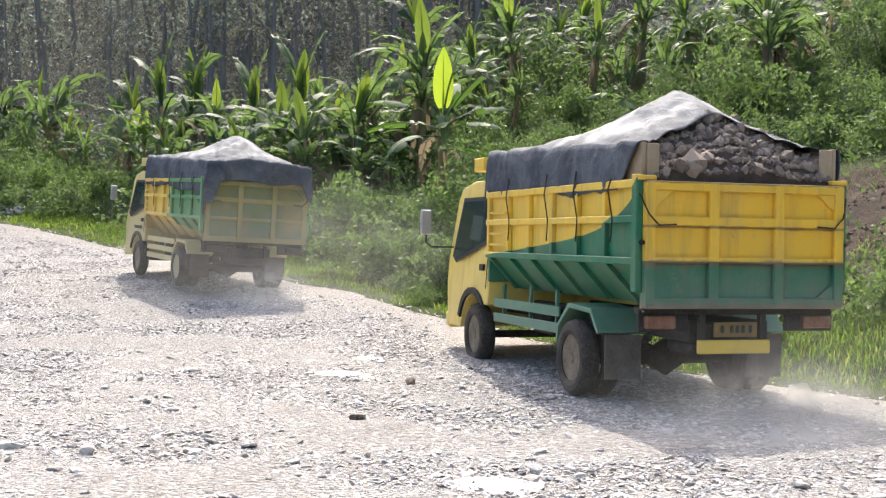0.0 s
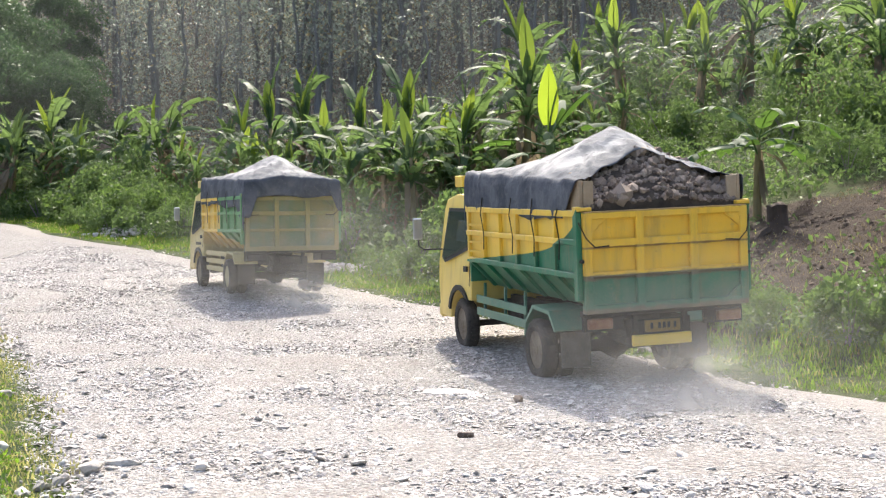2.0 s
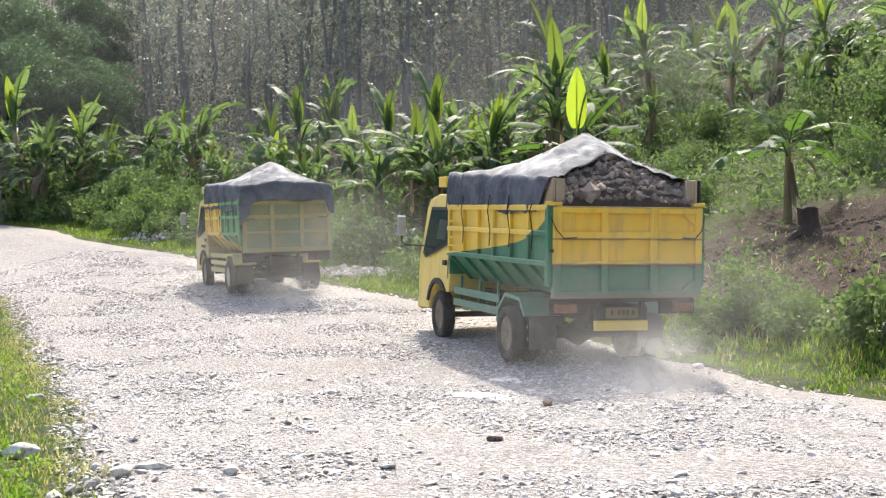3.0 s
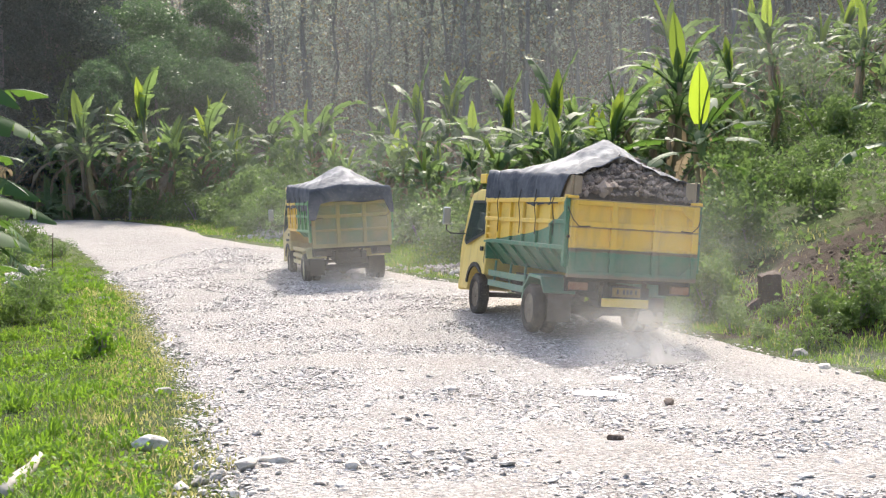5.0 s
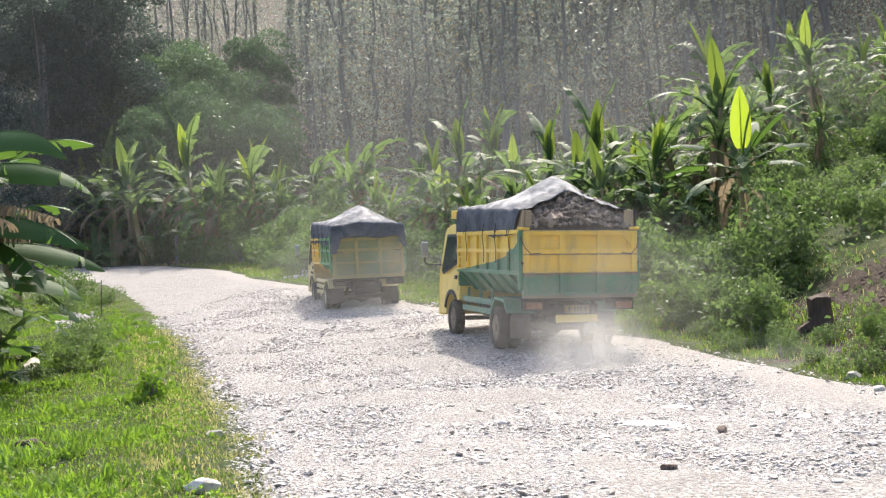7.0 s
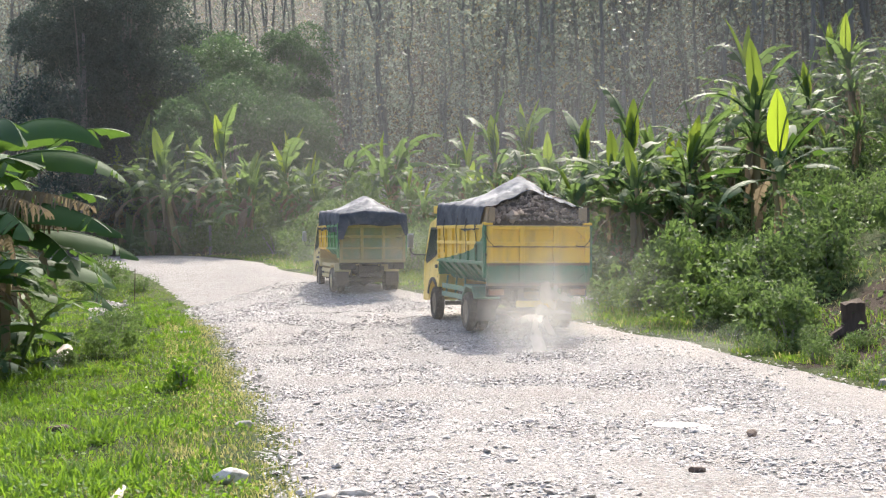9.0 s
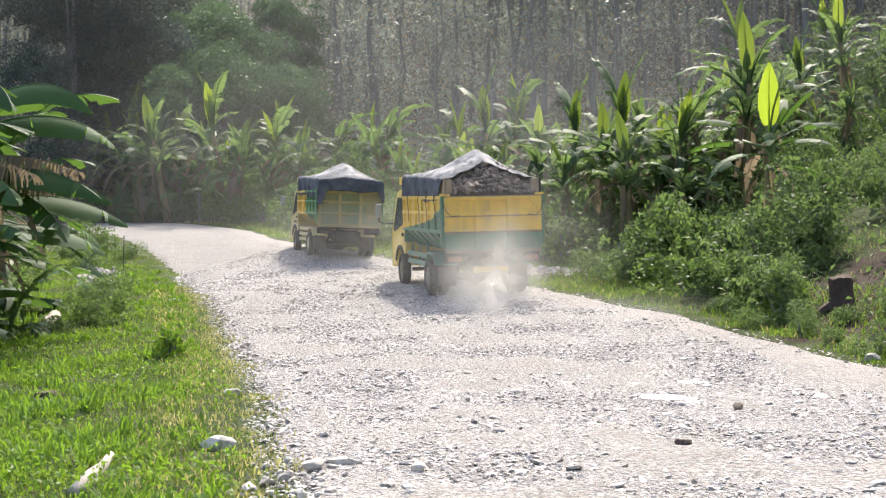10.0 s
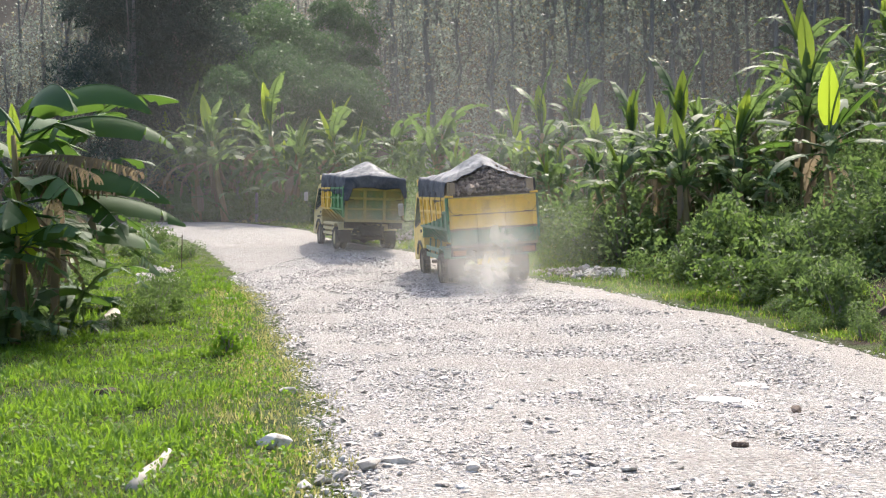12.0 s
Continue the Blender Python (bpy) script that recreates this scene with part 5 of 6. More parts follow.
def verge_points(n, y0, y1, power, left, reach, ragged):
    y = y0 + (y1 - y0) * rng.random(n) ** power
    d = reach * rng.random(n)
    wob = ragged * (np.sin(1.9 * y) + np.sin(4.3 * y + 1) + rng.normal(0, 0.8, n))
    x = along(LEFT_EDGE, y) - d - 0.05 + wob * (d < 0.8) if left else along(RIGHT_EDGE, y) + d + 0.25 + wob * (d < 0.8)
    bare = (x - 4.7) ** 2 / 19 + (y - 23.3) ** 2 / 24 < 1.0
    clump = np.sin(5.1 * x + 2 * y) * np.sin(4.3 * y - x) + 0.6 * np.sin(1.3 * x) + rng.normal(0, 0.7, n)
    keep = (clump > -0.75 - 0.9 * np.clip(d - 0.8, 0, 1)) & (~bare | (rng.random(n) < 0.25))
    return x[keep], y[keep], d[keep]


x, y, d = verge_points(120000, 6.5, 40, 1.7, True, 7.6, 0.12)
blades("grass", x, y, (0.02 + 0.075 * rng.random(len(x))) * np.clip(0.35 + d * 0.5, 0.3, 1.0) * (1 + 0.5 * np.sin(2.3 * x + y) * np.sin(1.9 * y - 0.7 * x)), M_GRASS, "short bright green grass on the road verge")


def tufts(n, blades_each):
    """Foot points of grass tufts on the low verge: each a bunch of blades round one spot."""
    cx, cy, cd = verge_points(n, 6.5, 34, 1.5, True, 7.4, 0.0)
    k = (cd > 0.5) & (np.sin(1.1 * cx + 0.8 * cy) + np.sin(0.9 * cy - 1.7 * cx + 1) + rng.normal(0, 0.6, len(cx)) > 0.2)
    k &= (np.hypot(cx + 5.15, (cy - 9.1) * 0.6) > 0.42) & (np.hypot(cx + 4.75, cy - 10.4) > 0.4)  # kept down round the log and the rock
    cx, cy = cx[k], cy[k]
    i = np.repeat(np.arange(len(cx)), blades_each)
    return cx[i] + rng.normal(0, 0.045, len(i)), cy[i] + rng.normal(0, 0.045, len(i)), (0.5 + 0.9 * rng.random(len(cx)))[i]


x, y, g = tufts(3400, 16)
blades("grass", x, y, g * (0.09 + 0.12 * rng.random(len(x))), M_TUFT, "lush green grass tufts on the verge", 1.4)


def creepers():
    """Low broad-leaved weeds matted among the grass, too fine to count."""
    x, y, d = verge_points(46000, 6.5, 30, 1.6, True, 7.4, 0.05)
    k = (d > 0.35) & (np.sin(1.6 * x - 0.9 * y) + np.sin(1.2 * y + 0.7 * x) + rng.normal(0, 0.5, len(x)) > 0.0)
    x, y = x[k], y[k]
    v, f = leaf_quads(np.stack([x, y, hill(x, y) + 0.02 + 0.07 * rng.random(len(x))], 1), 0.03 + 0.04 * rng.random(len(x)), 0.6, 2.0)
    tagged(new("creeping_weeds", np_mesh("creeping_weeds", v, f, [M_TUFT])), "small-leaved green weeds matted in the grass", "weeds", kind="stuff")


creepers()
x, y, d = verge_points(9000, 6.5, 30, 1.4, True, 1.3, 0.15)
blades("grass", x, y, 0.03 + 0.07 * rng.random(len(x)), M_STRAW, "thin yellowing grass at the gravel edge")
x, y, d = verge_points(62000, 11, 58, 1.5, False, 2.9, 0.16)
blades("grass", x, y, (0.05 + 0.16 * rng.random(len(x))) * np.clip(0.45 + d * 0.4, 0.4, 1.0), M_GRASS, "green grass strip between road and bank")
x, y, d = verge_points(9000, 11, 60, 1.3, False, 6.5, 0.12)
blades("grass", x, y, 0.05 + 0.14 * rng.random(len(x)), M_STRAW, "yellowing grass on the bank")
a, r = rng.random(5000) * 6.28, rng.random(5000) ** 0.5
x, y = 6.6 + 3.2 * r * np.cos(a), 23.0 + 4.8 * r * np.sin(a)
k = np.sin(1.9 * x + y) + np.sin(1.4 * y - 1.1 * x) + rng.normal(0, 0.7, len(x)) > 0.0
blades("grass", x[k], y[k], 0.03 + 0.06 * rng.random(int(k.sum())), M_HAY, "dry straw-coloured grass on the bare slope", 1.3)


# ---- woodland on the hill ----
def wood_tree(seed):
    """Tall thin plantation tree with a bare trunk and thin foliage."""
    r = random.Random(seed)
    h = r.uniform(13, 17)
    t = tagged(new("plantation_tree", None), "tall thin grey-trunked tree with sparse leaves on the hill", "tree", "plantation trees")
    bend = [(r.uniform(-0.5, 0.5), r.uniform(-0.5, 0.5)) for _ in range(7)]
    pts = [(bend[k][0] * k / 6, bend[k][1] * k / 6, -0.3 + (h + 0.3) * k / 6) for k in range(7)]
    part("trunk", tube(pts, [0.10 * (1 - 0.7 * k / 6) + 0.02 for k in range(7)], 6), M_BARK, t, "", 0, True)
    ends = []
    bm = bmesh.new()
    for k in range(13):
        z = h * (0.28 + 0.70 * k / 13)
        a, ln = r.uniform(0, 6.28), r.uniform(0.7, 1.9) * (1.15 - 0.5 * k / 13)
        q = Vector((math.cos(a) * ln, math.sin(a) * ln, z + ln * 0.55))
        tube([(bend[3][0] * 0.5, bend[3][1] * 0.5, z), (q + Vector((0, 0, z))) * 0.5 + Vector((0, 0, 0.1)), q], [0.035, 0.022, 0.008], 4, bm)
        ends += [q, q * 0.6 + Vector((0, 0, z * 0.4))]
    tagged(part("branchwork", bm, M_BARK, t), kind="stuff")
    e = np.array([list(v) for v in ends])
    n = 430
    p = e[rng.integers(0, len(e), n)] + rng.normal(0, 1, (n, 3)) * np.array([0.5, 0.5, 0.42])
    v, f = leaf_quads(p, 0.13 + 0.17 * rng.random(n), 0.55, 0.3)
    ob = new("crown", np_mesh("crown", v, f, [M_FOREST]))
    ob.parent = t
    return t


WOOD = [wood_tree(500 + k) for k in range(8)]
rd = random.Random(21)
placed = []
while len(placed) < 640:
    r, a = 60 + 58 * rd.random() ** 0.9, radians(rd.uniform(-26, 46))
    x, y = -r * math.sin(a), r * math.cos(a)
    s = (x - float(along(RIGHT_EDGE, y))) * 0.8
    if s < 14 or (a < radians(-4) and r < 74) or (radians(19) < a < radians(31.5) and r < 94) or (a >= radians(31.5) and r < 74) or any((x - p) ** 2 + (y - q) ** 2 < 0.8 for p, q in placed):
        continue
    placed.append((x, y))
placed.sort(key=lambda p: math.hypot(*p))
for i, (x, y) in enumerate(placed[:280]):
    m = pose(x, y, min(z_at(x, y), 70.0), rd.uniform(-4, 4), rd.uniform(-4, 4), rd.uniform(0, 360)) @ Matrix.Scale(rd.uniform(0.75, 1.2), 4)
    if i < 8:
        WOOD[i].matrix_basis = m
    else:
        copy_thing(WOOD[i % 8], m)


def far_wood(which, name, label, mat):
    """The trees behind the nearer ones, joined."""
    vs, fs, base = [], [], 0
    src = []
    for t in WOOD:
        me = next(o for o in t.children if o.name.startswith(which)).data
        v = np.empty(len(me.vertices) * 3, np.float32)
        me.vertices.foreach_get("co", v)
        src.append((v.reshape(-1, 3), np.array([list(p.vertices) for p in me.polygons if len(p.vertices) == 4])))
    for i, (x, y) in enumerate(placed[280:]):
        v, f = src[i % 8]
        m = np.array(pose(x, y, min(z_at(x, y), 70.0), (i * 3) % 8 - 4, (i * 5) % 8 - 4, (i * 67) % 360) @ Matrix.Scale(0.75 + 0.45 * ((i * 13) % 17) / 17, 4))
        vs.append(v @ m[:3, :3].T + m[:3, 3]), fs.append(f + base)
        base += len(v)
    tagged(new(name, np_mesh(name, np.concatenate(vs), np.concatenate(fs), [mat])), label, "forest", kind="stuff")


far_wood("trunk", "forest_trunks", "thin grey trunks of the distant plantation", M_BARK)
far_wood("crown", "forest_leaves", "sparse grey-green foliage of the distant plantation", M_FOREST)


def brush():
    """Understorey of the wood."""
    n = 230000
    r = 56 + 66 * rng.random(n)
    a = np.radians(-26 + 72 * rng.random(n))
    x, y = -r * np.sin(a), r * np.cos(a)
    s = (x - along(RIGHT_EDGE, y)) * 0.8
    k = (s > 6) & ~((a > math.radians(18.5)) & (a < math.radians(31)) & (r > 68) & (r < 92)) & (np.sin(0.5 * x) + np.sin(0.43 * y + 0.2 * x) + rng.normal(0, 0.7, n) > -1.6)
    x, y = x[k], y[k]
    z = np.minimum(hill(x, y), 70) + 0.1 + (1.0 + 3.2 * np.clip((np.hypot(x, y) - 62) / 16, 0, 1)) * rng.random(len(x)) ** 1.6
    v, f = leaf_quads(np.stack([x, y, z], 1), 0.11 + 0.19 * rng.random(len(x)), 0.55, 0.5)
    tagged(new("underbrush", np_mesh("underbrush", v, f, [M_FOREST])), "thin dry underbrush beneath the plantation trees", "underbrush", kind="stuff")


brush()


def full_tree(name, seed, height, spread, lobes, n, leaf, mat, label, flat=0.75, low=0.12):
    """A broad tree: a crown of many lobes, each a cap of leaves that hangs over at its rim."""
    r = np.random.default_rng(seed)
    t = tagged(new(name, None), label, "tree")
    part("trunk", tube([(0, 0, -0.3), (0.1, 0, height * 0.35), (0.0, 0.15, height * 0.75)], [0.28, 0.2, 0.07], 8), M_BARK, t, "", 0, True)
    up = low + (0.92 - low) * r.random(lobes)
    wide = np.sqrt(np.maximum(0.08, 1 - ((up - 0.45) / 0.6) ** 2))
    turn = r.random(lobes) * 6.283
    out = spread * 0.62 * wide * np.sqrt(r.random(lobes))
    c = np.stack([out * np.cos(turn), out * np.sin(turn), height * up], 1)
    size = spread * (0.20 + 0.20 * r.random(lobes))
    bm = bmesh.new()
    for p in c[::3]:
        tube([(0, 0, p[2] * 0.5), (p[0] * 0.6, p[1] * 0.6, p[2] * 0.85), tuple(p)], [0.07, 0.045, 0.015], 5, bm)
    tagged(part("branchwork", bm, M_BARK, t), kind="stuff")
    k = r.integers(0, lobes, n)
    d = r.normal(0, 1, (n, 3))
    d /= np.linalg.norm(d, axis=1)[:, None]
    d[:, 2] = np.abs(d[:, 2]) * flat - 0.35 * np.hypot(d[:, 0], d[:, 1]) ** 2
    p = c[k] + d * (size[k] * (0.75 + 0.35 * r.random(n)))[:, None]
    p = p[p[:, 2] > 0.1]
    v, f = leaf_quads(p, leaf * (0.6 + 0.8 * r.random(len(p))), 0.36, 0.8)
    ob = new("crown", np_mesh("crown", v, f, [mat]))
    ob.parent = t
    return t


DARKS = [full_tree("dark_tree", 700 + k, 17, 5.6, 34, 26000, 0.24, M_DARKLEAF, "tall dark leafy tree at the forest edge", 0.8) for k in range(2)]
CLUMPS = [full_tree("bamboo_clump", 720 + k, 9.5, 4.8, 30, 26000, 0.22, M_BAMBOO, "rounded green bamboo thicket below the wood", 0.65, 0.2) for k in range(3)]
for i, (az, r, g) in enumerate(((30.0, 76, 1.0), (28.2, 79, 1.1), (27.6, 86, 1.15), (29.6, 88, 1.25))):
    x, y = -r * math.sin(radians(az)), r * math.cos(radians(az))
    m = pose(x, y, z_at(x, y), 0, 0, 70 * i) @ Matrix.Scale(g, 4)
    if i < 2:
        DARKS[i].matrix_basis = m
    else:
        copy_thing(DARKS[i % 2], m)
for i, (az, r, g) in enumerate(((25.6, 73, 0.85), (23.6, 75, 0.95), (21.6, 76, 0.85), (26.4, 79, 1.05), (24.4, 82, 1.15), (22.4, 83, 1.1), (20.4, 80, 0.8), (27.0, 86, 1.1), (25.2, 90, 1.2), (21.2, 90, 1.1))):
    x, y = -r * math.sin(radians(az)), r * math.cos(radians(az))
    m = pose(x, y, z_at(x, y), 0, 0, 50 * i) @ Matrix.Scale(g, 4)
    if i < 3:
        CLUMPS[i].matrix_basis = m
    else:
        copy_thing(CLUMPS[i % 3], m)


# ---- loose things on the ground ----
def rock(name, label, category, x, y, r, flat, mat, turn=0, seed=0, sink=0.3):
    bm = bmesh.new()
    q = random.Random(seed * 7 + 3)
    for _ in range(26):  # broken faces: the hull of a few points
        n = Vector((q.gauss(0, 1), q.gauss(0, 1), q.gauss(0, 1))).normalized() * q.uniform(0.8, 1.05)
        n.z = min(n.z, 0.72 + 0.3 * n.x)
        bm.verts.new((n.x * r, n.y * r * 0.7, n.z * r * flat))
    out = bmesh.ops.convex_hull(bm, input=list(bm.verts))
    bmesh.ops.delete(bm, geom=[e for e in set(out["geom_interior"] + out["geom_unused"]) if isinstance(e, bmesh.types.BMVert)], context="VERTS")
    bmesh.ops.bevel(bm, geom=list(bm.edges), offset=0.03 * r, segments=1, affect="EDGES", clamp_overlap=True)
    ob = part(name, bm, mat, None)
    ob.matrix_basis = pose(x, y, z_at(x, y) + r * flat * (1 - sink) - 0.01, 0, 0, turn)
    return tagged(ob, label, category)


rock("rock", "angular pale grey rock lying in the grass", "rock", -4.78, 10.75, 0.17, 0.6, M_ROCK, 20, 1)
rock("rock", "flat grey rock at the gravel edge", "rock", -3.66, 10.1, 0.13, 0.55, M_ROCK, 60, 2)
rock("rock", "flat grey rock at the gravel edge", "rock", -3.52, 10.45, 0.17, 0.3, M_ROCK, 10, 3)
rock("rock", "flat grey rock at the gravel edge", "rock", -2.8, 10.2, 0.10, 0.6, M_ROCK, 100, 4)
rock("rock", "pale stone in the short grass", "rock", -6.35, 14.7, 0.15, 0.4, M_ROCK, 0, 5)
rock("rock", "pale stone in the short grass", "rock", -12.6, 26.0, 0.16, 0.45, M_ROCK, 0, 6)
rock("rock", "dark stone on the gravel road", "rock", -0.78, 11.85, 0.085, 0.8, M_LOAD, 15, 7)
rock("rock", "dark stone on the gravel road", "rock", -0.36, 14.3, 0.085, 0.8, M_LOAD, 70, 8)
rock("rock", "pale boulder beside the shrubs", "rock", 1.35, 19.0, 0.14, 0.6, M_ROCK, 30, 9)
rock("rock", "pale stone at the road edge", "rock", 1.55, 17.55, 0.10, 0.6, M_ROCK, 30, 10)
for i, (x, y, r) in enumerate(((-1.25, 15.2, 0.42), (-0.75, 15.0, 0.34), (-1.75, 16.3, 0.40), (-1.0, 16.6, 0.30), (0.35, 9.0, 0.45), (-2.9, 16.0, 0.25), (0.6, 15.6, 0.28))):
    rock("rock_slab", "flat pale bedrock slab worn level with the road", "rock slab", x, y, r, 0.07, M_SLAB, 40 * i, 30 + i, 0.55)
rock("earth_clod", "brown clod of earth in the grass", "clod", -8.2, 13.6, 0.20, 0.5, M_CLOD, 30, 11)

log = part("log", tube([(-4.9, 8.45, 0.09), (-5.1, 9.0, 0.10), (-5.30, 9.6, 0.09), (-5.47, 10.05, 0.12)], [0.055, 0.055, 0.045, 0.03], 9), M_DRIFT, None, "", 0, True)
tagged(log, "bleached white driftwood log lying in the grass", "log")
log2 = part("log", tube([(-12.6, 20.6, 0.50), (-12.9, 21.4, 0.62), (-13.1, 22.0, 0.78)], [0.16, 0.15, 0.11], 9), M_DRIFT, None, "", 0, True)
tagged(log2, "bleached split trunk lying under the banana plants", "log")


def stump(x, y):
    t = tagged(new("tree_stump", None), "charred dark tree stump on the bare bank", "stump")
    bm = bmesh.new()
    rings = []
    for k in range(7):
        ring = []
        for j in range(14):
            a = 2 * math.pi * j / 14
            flare = 0.19 + 0.24 * (1 - k / 6) ** 2.2
            lobe = 0.12 * (1 - k / 6) * math.cos(5 * a + 0.6)
            r = flare * (1 + lobe + 0.22 * noise.noise((math.cos(a) * 1.5, math.sin(a) * 1.5, 0.4 * k)))
            top = 0.16 * noise.noise((3 * math.cos(a), 3 * math.sin(a), 7)) if k == 6 else 0
            ring.append(bm.verts.new((r * math.cos(a), r * math.sin(a), -0.45 + 0.16 * k + top)))
        rings.append(ring)
    for p, q in zip(rings, rings[1:]):
        for j in range(14):
            bm.faces.new((p[j], p[(j + 1) % 14], q[(j + 1) % 14], q[j]))
    bm.faces.new(rings[-1])
    part("bole", bm, M_STUMP, t)
    for k in range(4):
        a = 1.6 * k + 0.4
        part("root", tube([(0.1 * math.cos(a), 0.1 * math.sin(a), 0.06), (0.36 * math.cos(a), 0.36 * math.sin(a), -0.06), (0.62 * math.cos(a), 0.62 * math.sin(a), -0.30)], [0.12, 0.09, 0.05], 6), M_STUMP, t)
    t.matrix_basis = pose(x, y, z_at(x, y) - 0.02)


stump(1.15, 23.0)
stump(4.42, 25.7)
hanging = rock("cut_stem", "orange-brown cut banana stem leaning at the plant's foot", "plant stem", -0.6, 30.6, 0.24, 1.3, M_DRYLEAF, 0, 13, 0.2)
post = part("post", tube([(0, 0, -0.3), (0.02, 0, 0.8), (0.0, 0.02, 1.5)], [0.08, 0.075, 0.07], 7), M_BARK, None)
post.matrix_basis = pose(-27.0, 58.6, z_at(-27.0, 58.6))
tagged(post, "grey weathered wooden post by the road bend", "post")
# upright rod added in place of a thin strand hanging from a banana leaf
rod = part("stake", tube([(0, 0, -0.1), (0.01, 0, 0.5), (0.03, 0.0, 1.05)], 0.014, 5), M_STUMP, None)
rod.matrix_basis = pose(-18.0, 33.9, z_at(-18.0, 33.9))
tagged(rod, "thin dark upright rod, in place of a hanging leaf strand", "stake")
weed = shrub(350, 0.42, 300, 0.11, M_TUFT, "small bright leafy weed in the grass", "weed_plant")
weed.matrix_basis = pose(-8.7, 17.9, z_at(-8.7, 17.9))


def heap(name, label, cx, cy, lx, ly, h, n, turn, big=0.16):
    c, s = math.cos(radians(turn)), math.sin(radians(turn))
    p, sz = [], []
    for _ in range(n):
        u, v = rng.normal(0, 0.45, 2)
        x, y = cx + c * u * lx - s * v * ly, cy + s * u * lx + c * v * ly
        p.append((x, y, z_at(x, y) + h * max(0.0, 1 - u * u - v * v) * rng.random() + 0.02)), sz.append(big * (0.3 + 0.7 * rng.random() ** 1.5))
    ob = scatter_stones(name, p, sz, 0.6, M_ROCK)
    tagged(ob, label, "rubble", kind="stuff")


heap("limestone_rubble", "heap of white broken limestone on the grass strip", -5.8, 32.7, 2.2, 0.75, 0.16, 420, -36, 0.11)
heap("limestone_rubble", "heap of white broken limestone on the grass strip", -14.3, 42.9, 2.0, 0.6, 0.3, 160, -40)
heap("limestone_rubble", "pale stones heaped along the verge", -17.6, 31.8, 2.6, 0.5, 0.22, 190, 118, 0.12)
heap("limestone_rubble", "pale stones scattered at the gravel edge", -3.7, 9.6, 1.1, 0.5, 0.01, 55, 110, 0.065)


def clods():
    n = 2200
    a, r = rng.random(n) * 6.28, rng.random(n) ** 0.5
    x, y = 4.4 + 4.2 * r * np.cos(a), 22 + 4.6 * r * np.sin(a)
    k = x > along(RIGHT_EDGE, y) + 2.0
    x, y = x[k], y[k]
    ob = scatter_stones("clods", np.stack([x, y, hill(x, y)], 1), 0.012 + 0.05 * rng.random(len(x)) ** 3, 0.8, M_CLOD)
    tagged(ob, "brown earth clods on the bare bank", "clods", kind="stuff")


clods()


def gravel():
    """Loose chips on the road: the larger ones of a near stretch singly, the rest joined."""
    n = 80000
    y = 6.8 + 33 * rng.random(n) ** 1.9
    xl, xr = along(LEFT_EDGE, y), along(RIGHT_EDGE, y)
    x = xl - 0.3 + (xr - xl + 0.3) * rng.random(n)
    band = np.sin(1.1 * x + 0.4 * y) + np.sin(0.8 * y - 0.5 * x + 1.2) + rng.normal(0, 0.8, n)
    k = (band > -3.0) & (np.abs(x) < 16) & ((xr - x > 1.2) | (rng.random(n) < 0.15))
    x, y = x[k], y[k]
    size = 0.007 + 0.024 * rng.random(len(x)) ** 4 + 0.0006 * y
    z = along(ROAD_Z, y) + 0.012
    # flat flakes among the chips, in drifts
    m = 20000
    fy = 6.8 + 26 * rng.random(m) ** 1.6
    fl, fr = along(LEFT_EDGE, fy), along(RIGHT_EDGE, fy)
    fx = fl + (fr - fl) * rng.random(m)
    drift = np.sin(0.9 * fx - 0.7 * fy) + np.sin(1.7 * fx + 0.5 * fy + 2) + rng.normal(0, 1.0, m)
    k = (drift > -2.6) & (np.abs(fx) < 16) & ((fr - fx > 1.0) | (rng.random(m) < 0.2))
    fx, fy = fx[k], fy[k]
    x, y, z = np.concatenate([x, fx]), np.concatenate([y, fy]), np.concatenate([z, along(ROAD_Z, fy) + 0.010])
    size = np.concatenate([size, 0.013 + 0.036 * rng.random(len(fx)) ** 4 + 0.0005 * fy])
    ob = scatter_stones("gravel", np.stack([x, y, z], 1), size * 1.15, 0.24, M_CHIP, None, "", CHIPS, OCTA_F)
    tagged(ob, "loose pale limestone gravel on the road", "gravel", kind="stuff")
    meshes = stone_meshes("stone", 0.3, M_CHIP)
    for i in range(290):
        y = 8.0 + 9.0 * rng.random() ** 1.2
        x = float(along(LEFT_EDGE, y)) + 0.2 + (min(float(along(RIGHT_EDGE, y)) - 1.2, 5.5) - float(along(LEFT_EDGE, y))) * rng.random()
        st = new("stone", meshes[i % 10])
        st.parent = road
        r = 0.03 + 0.055 * rng.random() ** 3
        st.matrix_basis = pose(x, y, float(along(ROAD_Z, y)) + 0.2 * r + 0.012, rng.normal(0, 9), rng.normal(0, 9), 360 * rng.random()) @ Matrix.Scale(r, 4)


gravel()


# ---- dust behind the wheels ----
def dust_cloud(name, label, mat, puffs):
    t = tagged(new(name, None), label, "dust")
    for x, y, z, rx, ry, rz in puffs:
        bm = bmesh.new()
        bmesh.ops.create_icosphere(bm, subdivisions=4, radius=1)
        bmesh.ops.delete(bm, geom=[v for v in bm.verts if v.co.y > 0.3], context="VERTS")  # open shell, bulging back along the road
        puff = part("puff", bm, mat, t, "", 0, True)
        puff.matrix_basis = pose(x, y, z) @ Matrix.Diagonal((rx, ry, rz, 1))
        puff.visible_shadow = False
    return t


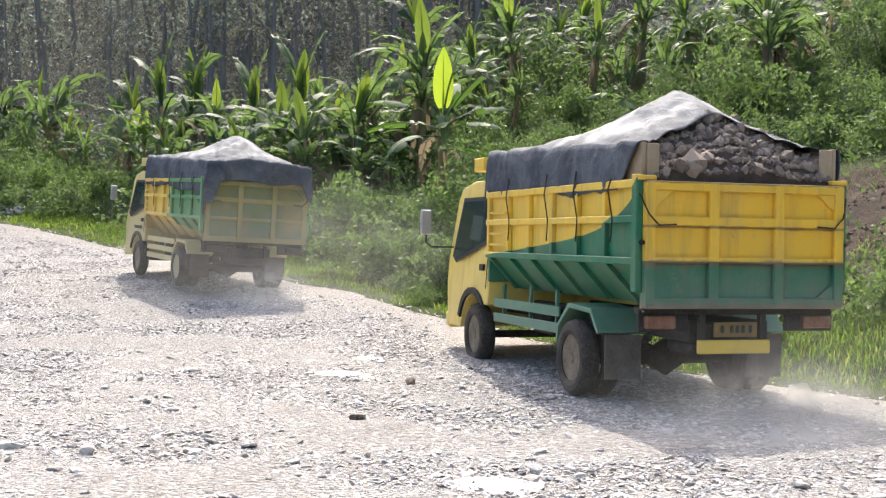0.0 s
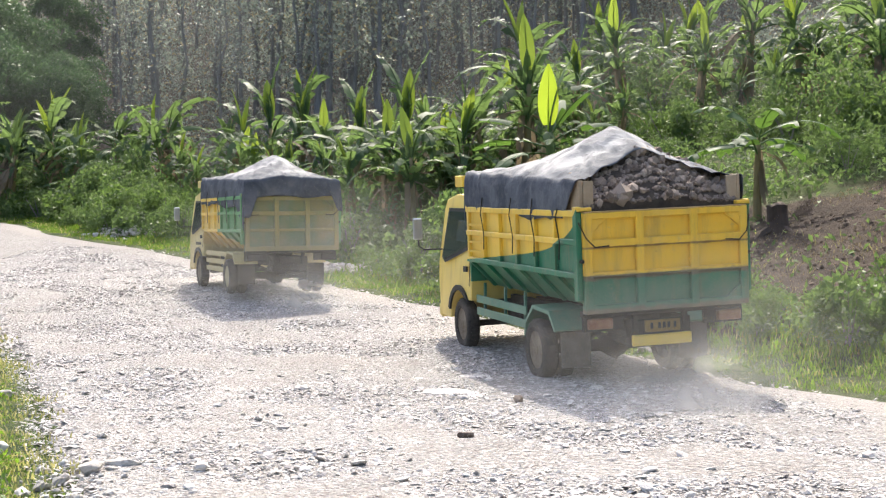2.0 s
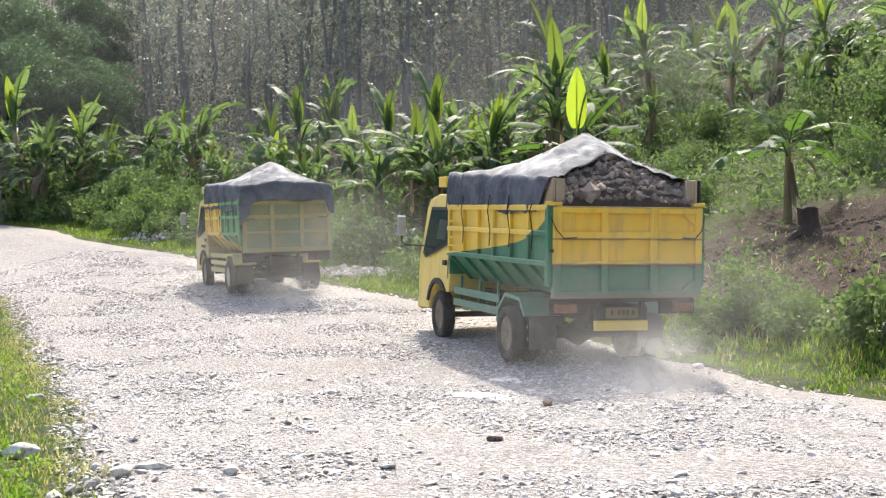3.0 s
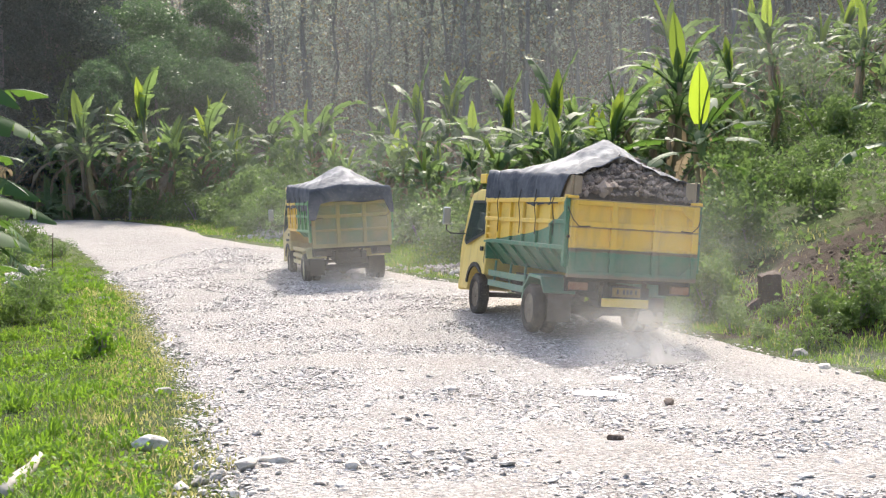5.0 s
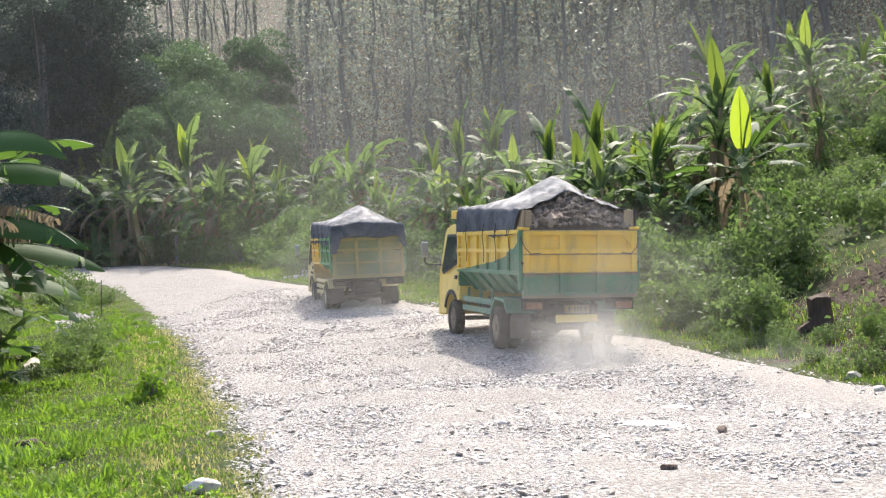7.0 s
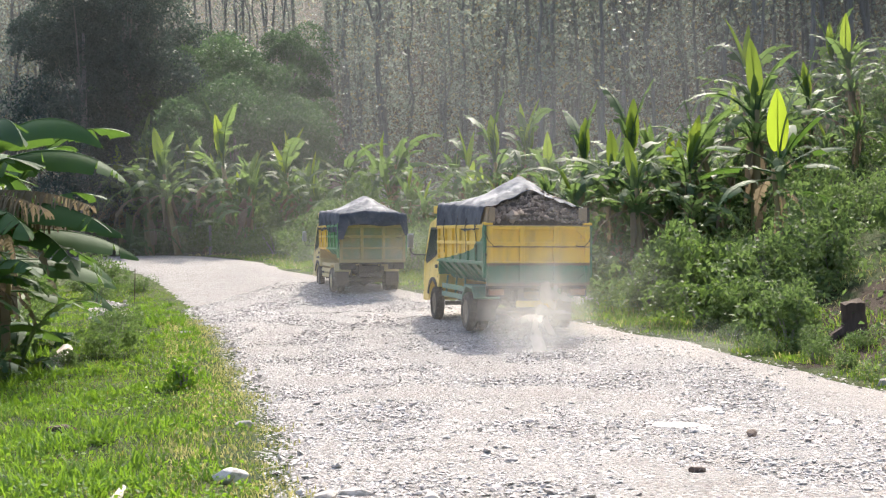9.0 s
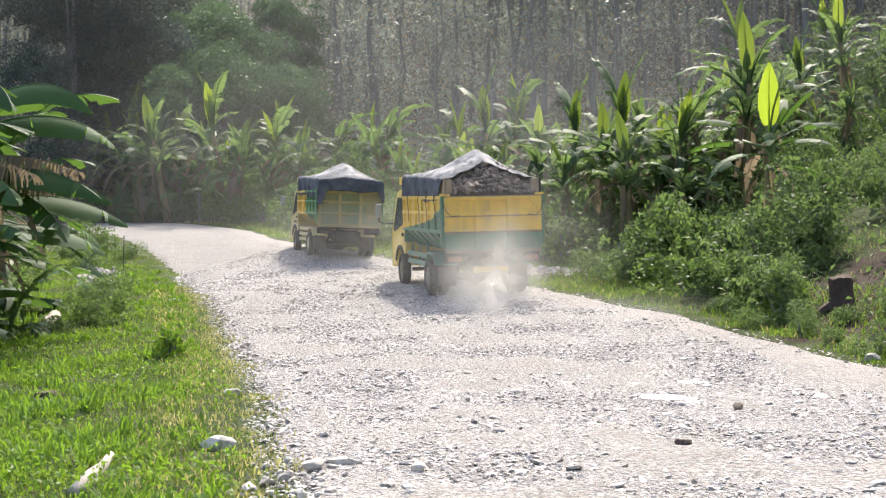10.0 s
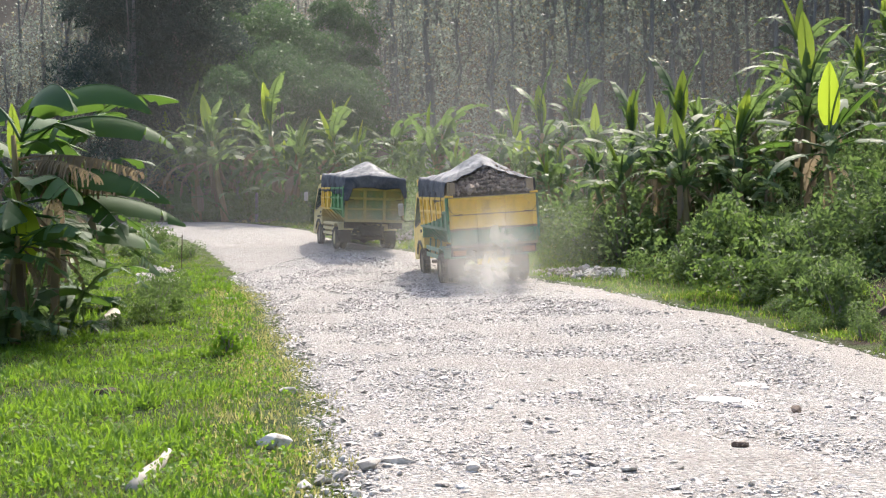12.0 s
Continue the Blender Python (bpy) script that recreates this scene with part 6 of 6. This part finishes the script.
truck_dust = dust_cloud("dust_cloud", "pale road dust whirling behind the rear wheels", M_DUST, [(-0.45, -2.6, 0.25, 1.5, 0.4, 0.75)])
truck_plume = dust_cloud("dust_cloud", "thick pale dust plume thrown up by the driven wheels", M_DUST, [(-0.55, -3.1, 0.65, 1.35, 0.5, 1.5)])
truck_veil = dust_cloud("dust_cloud", "thin veil of dust drifting round the truck", M_VEIL, [(-0.3, -2.6, 0.9, 3.2, 0.8, 2.0), (1.6, -4.6, -0.1, 2.4, 0.6, 0.45)])
lead_dust = dust_cloud("dust_cloud", "thin road dust drifting behind the leading truck", M_DUST, [(-0.3, -2.5, 0.1, 1.2, 0.4, 0.6)])
lead_veil = dust_cloud("dust_cloud", "thin veil of dust hanging behind the leading truck", M_VEIL, [(0.2, -2.6, 0.8, 4.2, 0.8, 2.0)])
# see-through shell added to paint dusty air haze over the hillside's darks
haze_far = dust_cloud("dust_haze", "pale shell of dusty haze put before the wooded hillside", M_HAZE, [(-16, 62, 8, 52, 4, 19)])
haze_near = dust_cloud("dust_haze", "drifting bank of raised road dust", M_BANK, [(0, 43, 5, 19, 2, 8.5)])


def spline(rows, t):
    """Rows of numbers between times, smoothly."""
    ts = [r[0] for r in rows]
    k = max(0, min(len(ts) - 2, next((i for i in range(len(ts) - 1) if t <= ts[i + 1]), len(ts) - 2)))
    p1, p2 = rows[k], rows[k + 1]
    p0, p3 = rows[max(k - 1, 0)], rows[min(k + 2, len(rows) - 1)]
    h = p2[0] - p1[0]
    w = (t - p1[0]) / h
    out = []
    for c in range(1, len(p1)):
        m1 = (p2[c] - p0[c]) / (p2[0] - p0[0]) * h
        m2 = (p3[c] - p1[c]) / (p3[0] - p1[0]) * h
        a = 2 * w ** 3 - 3 * w ** 2 + 1
        out.append(a * p1[c] + (w ** 3 - 2 * w ** 2 + w) * m1 + (1 - a) * p2[c] + (w ** 3 - w ** 2) * m2)
    return out


def drive(thing, wheels, rows, s, clouds):
    """Carries a truck along its rows and rolls its wheels by the way gone. clouds: each with its depth below the wheels at given times."""
    step, way, last, spin = 0.25, 0.0, None, []
    keys = []
    for k in range(49):
        t = k * step
        x, y, z, p, r, w = spline(rows, t)
        if last:
            way += math.dist(last, (x, y))
        last = (x, y)
        keys.append((t, pose(x, y, z, p, r, w)))
        spin.append((t, math.degrees(way / (0.40 * s))))
    walk(thing, keys)
    for dust, depths in clouds:
        ts, ds = [d[0] for d in depths], [d[1] for d in depths]
        walk(dust, [(t, pose(m.translation.x, m.translation.y, m.translation.z - float(np.interp(t, ts, ds)), 0, 0, math.degrees(m.to_euler().z))) for t, m in keys])
    for wh in wheels:
        at = wh.location.copy()
        walk(wh, [(t, pose(*at, -a)) for t, a in spin])


def motions():
    # the clouds are sunk into the ground whenever the camera's view needs less dust
    drive(truck, truck_wheels, TRUCK_ROWS, 1.0, [(truck_dust, [(0, 0.12), (6, 0.05), (12, 0.0)]), (truck_plume, [(0, 1.6), (6.5, 1.1), (9, 0.35), (12, 0.0)]), (truck_veil, [(0, 1.3), (2, 0.7), (4.5, 0.0), (12, 0.0)])])
    drive(lead, lead_wheels, LEAD_ROWS, 0.915, [(lead_dust, [(0, 0.0), (6, 0.15), (9, 0.6), (12, 1.0)]), (lead_veil, [(0, 0.3), (4, 0.0), (8, 0.2), (12, 0.8)])])
    walk(haze_far, [(0.0, pose(0, 0, -7)), (4.5, pose(-2, 0, 0)), (8.0, pose(-4, 0, 0)), (12.0, pose(-8, 0, -2))])
    walk(haze_near, [(0.0, pose(16, 0, -4)), (2.5, pose(7, 0, -1)), (4.5, pose(-2, 0, 0)), (7.0, pose(-6, 0, 0)), (9.5, pose(-8, 0, -0.5)), (12.0, pose(-11, 0, -1.5))])


motions()
